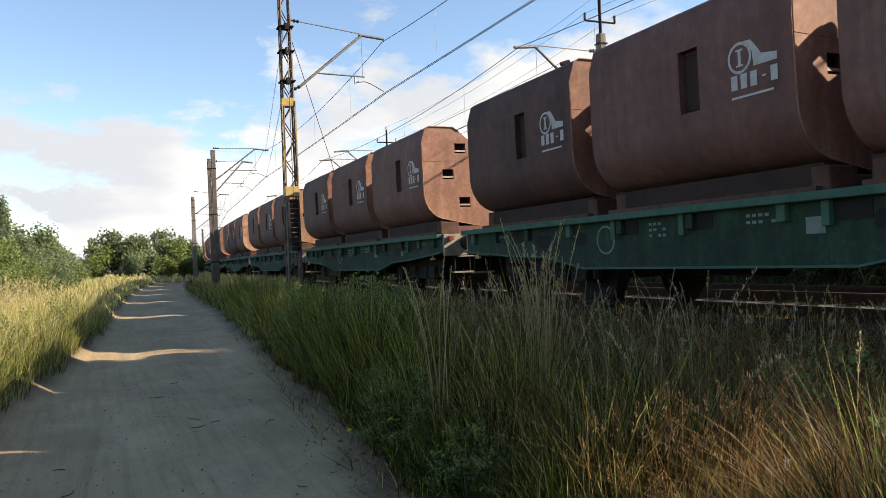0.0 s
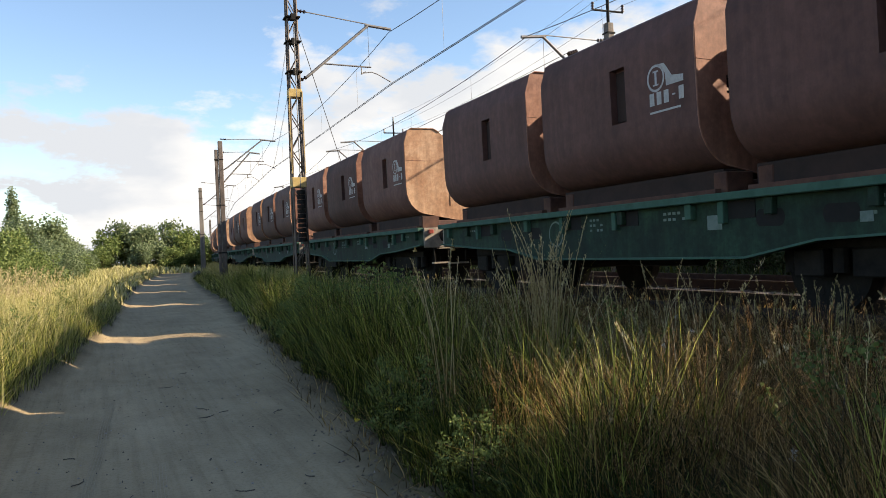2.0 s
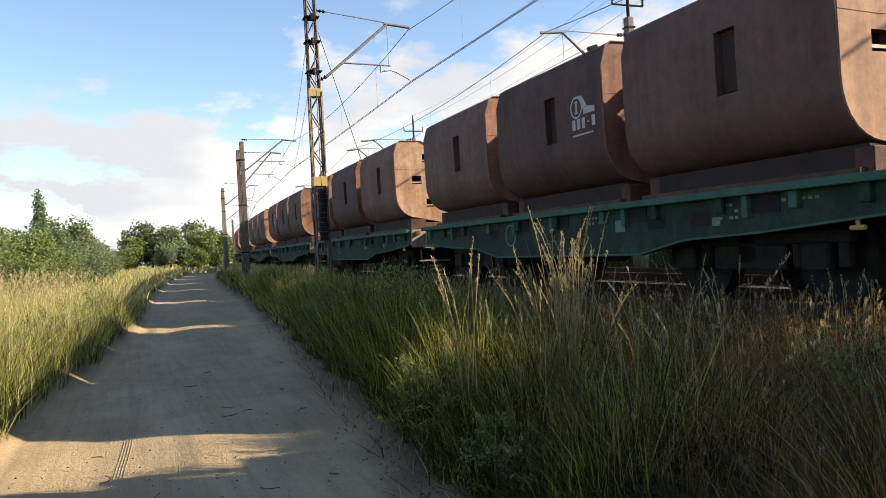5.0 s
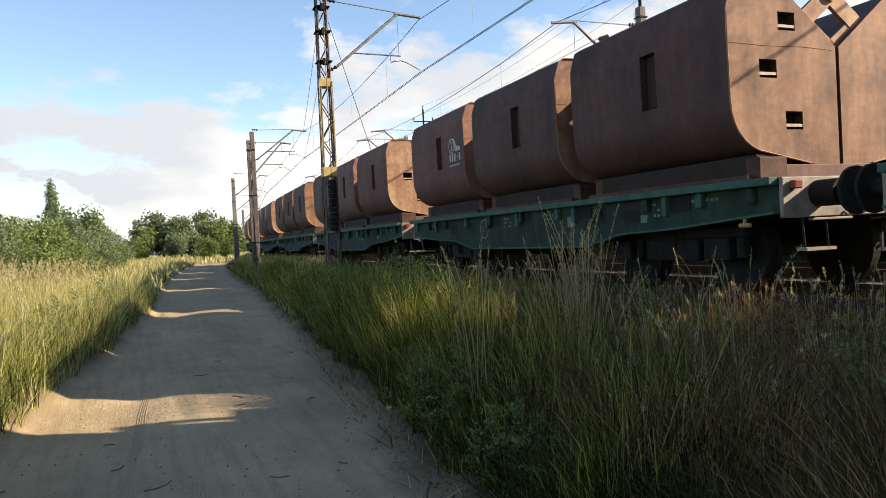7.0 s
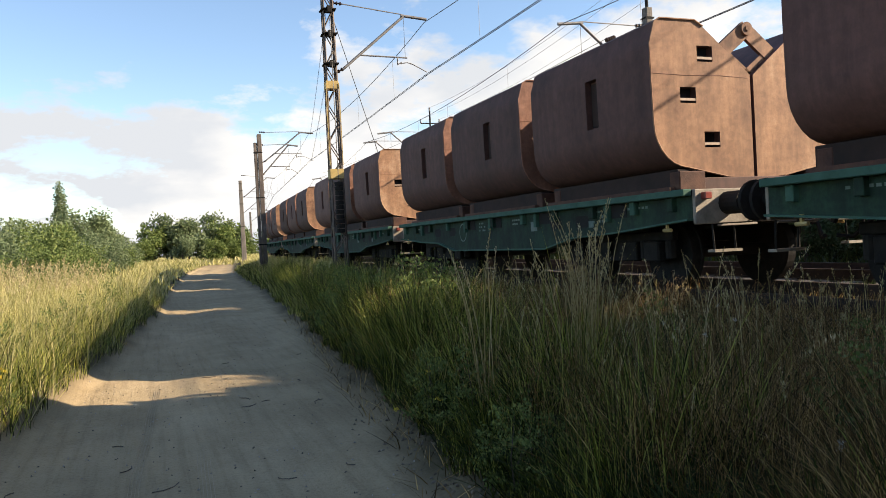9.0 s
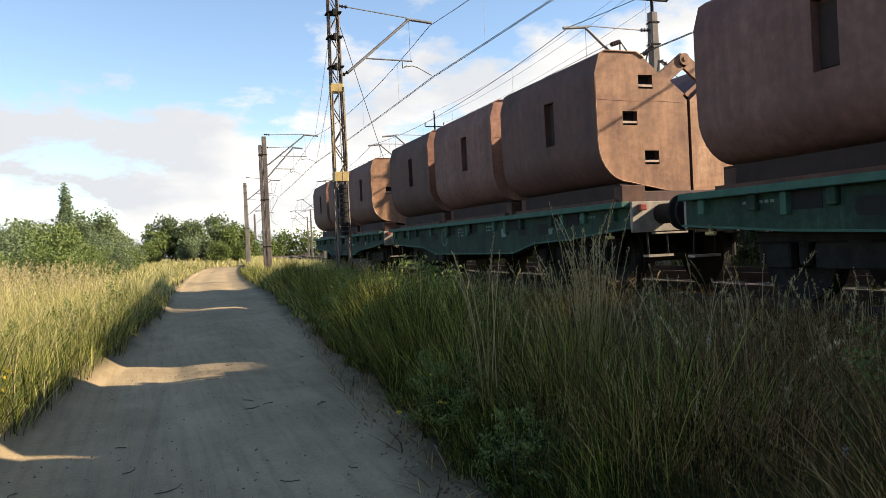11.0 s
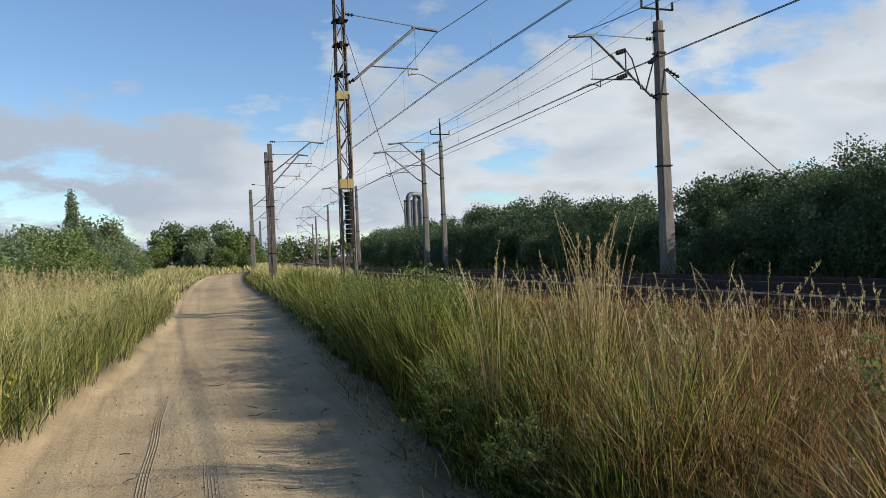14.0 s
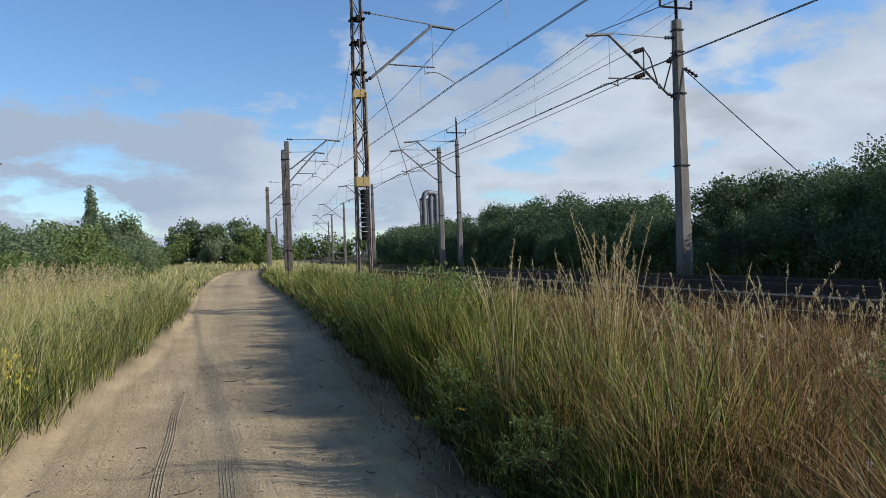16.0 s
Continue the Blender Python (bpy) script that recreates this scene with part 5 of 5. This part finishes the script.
def build_trees():
    rnd = random.Random(5)
    # hedge of shrubs beyond the tracks
    hedge = []
    for k in range(3):
        c, r = blobs(24, 1.5, 0.4, 2.35, 0.62)
        hedge.append(build_plant("hedge_shrub", "dense dark green shrub in a trackside hedge", "shrub", c, r, 7600, 0.095, LEAF_DARK, 0.07, 2.2, "shrubs of the hedge", 0.35))
    places = []
    y = 2.0
    while y < 75:
        for w0 in (16.2, 18.4):
            w = w0 + rnd.uniform(-0.6, 0.6)
            v = on_line(w, y + rnd.uniform(-0.7, 0.7))
            places.append((v.x, v.y, rnd.uniform(0.95, 1.15) * (1.0 if w0 > 17 else 0.75) * (1.0 if y < 33 else 1.2)))
        y += 1.55 if y < 40 else 2.4
    plant_all(hedge, places, rnd)
    # broad trees at the near end of the hedge
    big = []
    for k in range(2):
        c, r = blobs(12, 1.5, 1.0, 3.4, 1.05)
        big.append(build_plant("hedge_tree", "dark round broadleaf tree standing in the hedge", "tree", c, r, 26000, 0.085, LEAF_DARK, 0.13, 3.2, "trees of the hedge", 0.35))
    plant_all(big, [(17.0, 14.6, 0.78), (16.2, 12.2, 0.86), (15.9, 9.6, 0.96), (18.6, 17.0, 0.78), (16.8, 6.5, 1.0), (19.5, 12.5, 1.0)], rnd)
    # bushes on the meadow side
    left = []
    for k in range(3):
        c, r = blobs(9, 1.5, 0.5, 2.0, 0.9)
        left.append(build_plant("meadow_bush", "leafy green bush behind tall meadow grass", "shrub", c, r, 8000, 0.11, LEAF if k else LEAF_BLUE, 0.07, 2.1, "bushes on the meadow", 0.4))
    plant_all(left, [(-5.2, 24, 0.72), (-7.8, 25.5, 0.9), (-3.6, 27.0, 0.75), (-10.5, 27, 1.0), (-2.6, 30, 0.8), (-5.5, 31, 1.0), (-8.5, 33, 1.1), (-4.2, 38, 1.15), (-12, 34, 1.15), (-2.0, 40, 0.85), (-7.5, 44, 1.3), (-11, 47, 1.3), (-1.4, 50, 0.8), (-4.5, 52, 1.3), (-15, 42, 1.4), (-2.4, 62, 1.1), (-18, 50, 1.6), (-0.8, 74, 0.9)], rnd)
    # poplars and taller trees on the meadow side
    col = [(0.1 * math.sin(i), 0.1 * math.cos(2 * i), 0.9 + i * 0.85) for i in range(10)]
    rad = [(0.68 * math.sin((i + 1.6) / 11.5 * math.pi) ** 0.55 + 0.1,) * 2 + (0.85,) for i in range(10)]
    pop = build_plant("poplar", "tall slender grey-green poplar", "tree", col, rad, 5200, 0.22, LEAF_BLUE, 0.16, 9.0, "", 0.3)
    pop.matrix_basis = pose(-6.9, 76.0, 0.2) @ Matrix.Diagonal((0.92, 0.92, 0.90, 1))
    near = []
    for k in range(2):
        c, r = blobs(12, 1.5, 1.4, 4.4, 1.05, 1.2)
        near.append(build_plant("young_tree", "young broadleaf tree with ragged crown", "tree", c, r, 4200, 0.24, LEAF if k else LEAF_BLUE, 0.10, 4.6, "trees behind the meadow", 0.35))
    plant_all(near, [(-5.4, 72, 1.15), (-4.2, 73, 1.0), (-3.0, 75, 0.85), (-8.6, 72, 0.95), (-10.5, 70, 0.85), (-6.0, 68, 0.8), (-13.5, 75, 1.0), (-16.5, 78, 1.05), (-19, 74, 1.0), (-2.0, 80, 0.7)], rnd)
    # grove beyond the bend of the road
    grove = []
    for k in range(3):
        c, r = blobs(13, 2.0, 1.6, 5.2, 1.35, 1.15)
        grove.append(build_plant("grove_tree", "spreading broadleaf tree in a small grove", "tree", c, r, 4200, 0.34, LEAF if k == 1 else LEAF_BLUE, 0.16, 5.6, "trees of the grove", 0.35))
    plant_all(grove, [(1.2, 108, 1.0), (3.4, 109, 1.1), (5.6, 107, 1.06), (7.8, 109, 1.12), (9.8, 108, 1.03), (11.8, 111, 0.95), (13.4, 113, 0.88), (0.2, 104, 0.62), (4.5, 102, 0.6), (8.5, 101, 0.55), (11.0, 102, 0.55)], rnd)
    # far woods in one piece
    n = 26
    xs, cs, rs = np.linspace(14, 62, n), [], []
    for x in xs:
        yy = 165 - 0.35 * x + RNG.uniform(-8, 8)
        for q in range(4):
            k = RNG.uniform(1.3, 2.3)
            cs.append((x + RNG.uniform(-2, 2), yy + RNG.uniform(-2, 2), RNG.uniform(1.2, 4.2))), rs.append((k, k, k))
    xs = np.linspace(-60, -12, 18)
    for x in xs:
        for q in range(4):
            k = RNG.uniform(1.5, 2.6)
            cs.append((x + RNG.uniform(-2, 2), 125 + RNG.uniform(-8, 8), RNG.uniform(1.0, 3.8))), rs.append((k, k, k))
    verts, loops = leaf_cloud(cs, rs, 34000, 0.55, shell=0.35)
    mesh_from("far_woods", verts, loops, np.full(34000, 4), LEAF, "distant line of green trees", "trees")


def build_forbs():
    rnd = random.Random(3)
    kinds = []
    for k in range(2):
        c = [(RNG.normal(0, 0.09), RNG.normal(0, 0.09), z) for z in np.linspace(0.12, 0.75, 9)]
        r = [(0.13, 0.13, 0.09)] * 9
        c += [(x * 2.2, y * 2.2, z * 0.7) for x, y, z in c[2:]]
        r = [(0.10, 0.10, 0.07)] * len(c)
        kinds.append(build_plant("leafy_weed", "bushy green weed among the verge grass", "weed", c, r, 950, 0.030, LEAF, 0.008, 0.75, "weeds on the verge", 0.2, 3))
    pl = [(2.85, 8.4, 1.35), (3.1, 8.6, 1.6), (3.35, 8.5, 1.5), (3.05, 9.0, 1.6), (2.7, 8.9, 1.3), (3.45, 9.1, 1.4), (2.6, 6.2, 0.75), (2.9, 7.4, 0.85), (2.75, 9.2, 0.95), (3.0, 10.0, 1.0), (3.3, 10.8, 1.1), (3.5, 11.6, 1.05), (2.6, 8.2, 0.8), (3.1, 5.4, 0.7), (3.7, 12.5, 1.1), (4.3, 5.2, 0.8), (4.9, 6.6, 0.9), (3.9, 15, 1.0), (4.2, 17, 1.1), (-1.6, 8.0, 0.8), (-1.5, 9.5, 0.9), (-1.3, 11, 0.9), (-1.25, 12.5, 1.0), (-1.1, 14, 1.0), (-1.7, 7.0, 0.6), (-0.9, 17, 1.1), (-1.0, 19, 1.1)]
    for i in range(44):
        y = 3.6 + 9.0 * rnd.random() ** 1.3
        w = float(road_edges(y)[1]) + rnd.uniform(0.08, 0.8)
        pl.append((w, y, rnd.uniform(0.45, 0.85)))
    for i in range(30):
        y = 8.0 + 14.0 * rnd.random()
        pl.append((float(road_edges(y)[1]) + rnd.uniform(0.2, 1.3), y, rnd.uniform(0.8, 1.45)))
    for i in range(26):
        y = 6.5 + 14 * rnd.random() ** 1.3
        pl.append((float(road_edges(y)[0]) - rnd.uniform(0.05, 0.6), y, rnd.uniform(0.3, 0.55)))
    pl += [(4.25, 3.5, 1.0), (3.6, 3.2, 0.7), (3.35, 2.6, 1.15)]
    plant_all(kinds, [(w + float(bend(y)), y, s) for w, y, s in pl], rnd)


build_grass()
build_stems()
build_trees()
build_forbs()


# ---- loose stones ----
def stones(name, n, w0, w1, y0, y1, size, label, mat, power=1.4, sink=0.3, edge=0.0):
    w, y = scatter(n, w0, w1, y0, y1, None, power)
    if edge:
        w = road_edges(y)[1] + RNG.normal(-0.02, edge, n)
    ico = np.array([(1, 0, 0), (-1, 0, 0), (0, 1, 0), (0, -1, 0), (0, 0, 1), (0, 0, -1)], float)
    tri = np.array([(0, 2, 4), (2, 1, 4), (1, 3, 4), (3, 0, 4), (2, 0, 5), (1, 2, 5), (3, 1, 5), (0, 3, 5)])
    s = RNG.uniform(0.5, 1.25, (n, 1, 3)) * size
    v = (ico[None] + RNG.normal(0, 0.22, (n, 6, 3))) * s
    a = RNG.uniform(0, 6.28, n)
    ca, sa = np.cos(a)[:, None], np.sin(a)[:, None]
    x2, y2 = v[..., 0] * ca - v[..., 1] * sa, v[..., 0] * sa + v[..., 1] * ca
    pos = np.stack((x2 + (w + bend(y))[:, None], y2 + y[:, None], v[..., 2] + (ground_z(w, y) + size * sink)[:, None]), -1)
    loops = (np.arange(n)[:, None, None] * 6 + tri[None]).reshape(-1)
    mesh_from(name, pos.reshape(-1, 3), loops, np.full(n * 8, 3), mat, label, "stones")


stones("ballast", 15000, 5.0, 12.9, 2.5, 34, 0.034, "sharp brown-grey ballast stones under the rails", STONE)
stones("pebbles", 700, -1.2, 2.4, 4.2, 18, 0.009, "scattered pebbles on the sandy track", STONE, 1.3, 0.2)
stones("soil_clods", 450, 0, 1, 3.6, 14, 0.016, "dark crumbly clods along the track's edge", CLOD, 1.3, 0.15, 0.13)


def build_litter():
    """Twigs on the sand and a few yellow flowers at its edge."""
    rnd = random.Random(11)
    for i in range(16):
        y = rnd.uniform(4.6, 11)
        lo, hi = [float(v) for v in road_edges(y)]
        x, a, ln = rnd.uniform(lo + 0.3, hi - 0.1), rnd.uniform(0, 6.28), rnd.uniform(0.08, 0.26)
        pts = [(x + math.cos(a + 0.3 * k) * ln * k / 3 + float(bend(y)), y + math.sin(a + 0.3 * k) * ln * k / 3, float(ground_z(x, y)) + 0.008) for k in range(4)]
        tagged(part("twig", chain(bmesh.new(), pts, 0.004, 5), BARK), "thin dry twig lying on the sand", "twig", "twigs on the track")
    # tyre prints: fine parallel ridges pressed into the sand
    for x0, y0, x1, y1, n in ((-0.20, 4.9, 0.02, 9.2, 4), (0.22, 4.7, 0.30, 6.0, 5)):
        bm = bmesh.new()
        for k in range(n):
            ys = np.arange(y0, y1, 0.09)
            xs = np.interp(ys, (y0, y1), (x0, x1)) + 0.022 * k + 0.008 * np.sin(ys * 3.0)
            chain(bm, [(float(x), float(y), float(ground_z(x, y)) + 0.001) for x, y in zip(xs, ys)], 0.0021, 5)
        tagged(part("tyre_print", bm, GROUND_RIDGE), "fine tyre print ridges in the sand", "tyre print", kind="stuff")
    spots = [(-1.35 + RNG.normal(0, 0.12), 7.4 + RNG.normal(0, 0.3), RNG.uniform(0.35, 0.55)) for _ in range(26)] + [(1.95 + RNG.normal(0, 0.1), 5.3 + RNG.normal(0, 0.25), RNG.uniform(0.2, 0.4)) for _ in range(4)]
    c = np.array([(w, y, ground_z(w, y) + h) for w, y, h in spots])
    verts, loops = leaf_cloud(c, np.full((len(c), 3), 0.02), 700, 0.016, shell=0.1)
    white = [(3.45 + RNG.normal(0, 0.14), 4.35 + RNG.normal(0, 0.14), RNG.uniform(0.62, 0.76)) for _ in range(5)] + [(2.75, 2.42, 0.40), (2.8, 2.46, 0.42), (4.3, 4.9, 0.7)]
    cw = np.array([(w, y, ground_z(w, y) + h) for w, y, h in white])
    wv, wl = leaf_cloud(cw, np.full((len(cw), 3), 0.016), 170, 0.010, shell=0.1)
    mesh_from("white_flowers", wv, wl, np.full(170, 4), PETAL, "small white flower heads among dry grass", "flowers")
    tall_stems("flower", np.array([a for a, b, c in white]), np.array([b for a, b, c in white]), np.array([c for a, b, c in white]), "white flowers on the verge", 0.05, True)
    mesh_from("yellow_flowers", verts, loops, np.full(700, 4), FLOWER, "small yellow flower heads at the grass edge", "flowers")


build_litter()


def build_rear_grass():
    """The verges go on behind the camera."""
    w, y = scatter(9000, -6.5, -1.0, -6, 4.6, left_keep)
    h = np.interp(road_edges(y)[0] - w, (0.0, 0.4, 1.2), (0.35, 0.7, 1.0)) * RNG.uniform(0.45, 1.05, len(w))
    straw = RNG.uniform(0, 1, len(w)) < 0.6
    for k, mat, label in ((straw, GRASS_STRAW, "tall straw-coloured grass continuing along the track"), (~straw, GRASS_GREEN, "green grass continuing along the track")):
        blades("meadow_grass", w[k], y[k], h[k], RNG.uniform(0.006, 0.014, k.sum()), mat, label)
    w, y = scatter(9000, 1.2, 5.6, -6, 1.6, right_keep)
    blades("verge_grass", w, y, verge_height(w, y) * 0.8, RNG.uniform(0.006, 0.013, len(w)), GRASS_RED, "dry uncut grass continuing beside the rails")


build_rear_grass()


# ---- movement ----
def motions():
    for ob, k, back, z in TRAIN:
        rows = []
        for i in range(17):
            y = train_way(float(i)) - k * PITCH + back
            mid = on_line(TRACK_1, y)
            rows.append((float(i), pose(mid.x, mid.y, z, 0, 0, heading(y + 1.5))))
        walk(ob, rows)
        for w in [o for o in ob.children_recursive if o.name.startswith("wheelset")]:
            home = w.matrix_basis.translation.copy()
            walk(w, [(f / FPS, pose(*home, math.degrees((train_way(f / FPS) - 142.2) / 0.45) % 360.0, 0, 0)) for f in range(0, 16 * FPS + 1)])


motions()
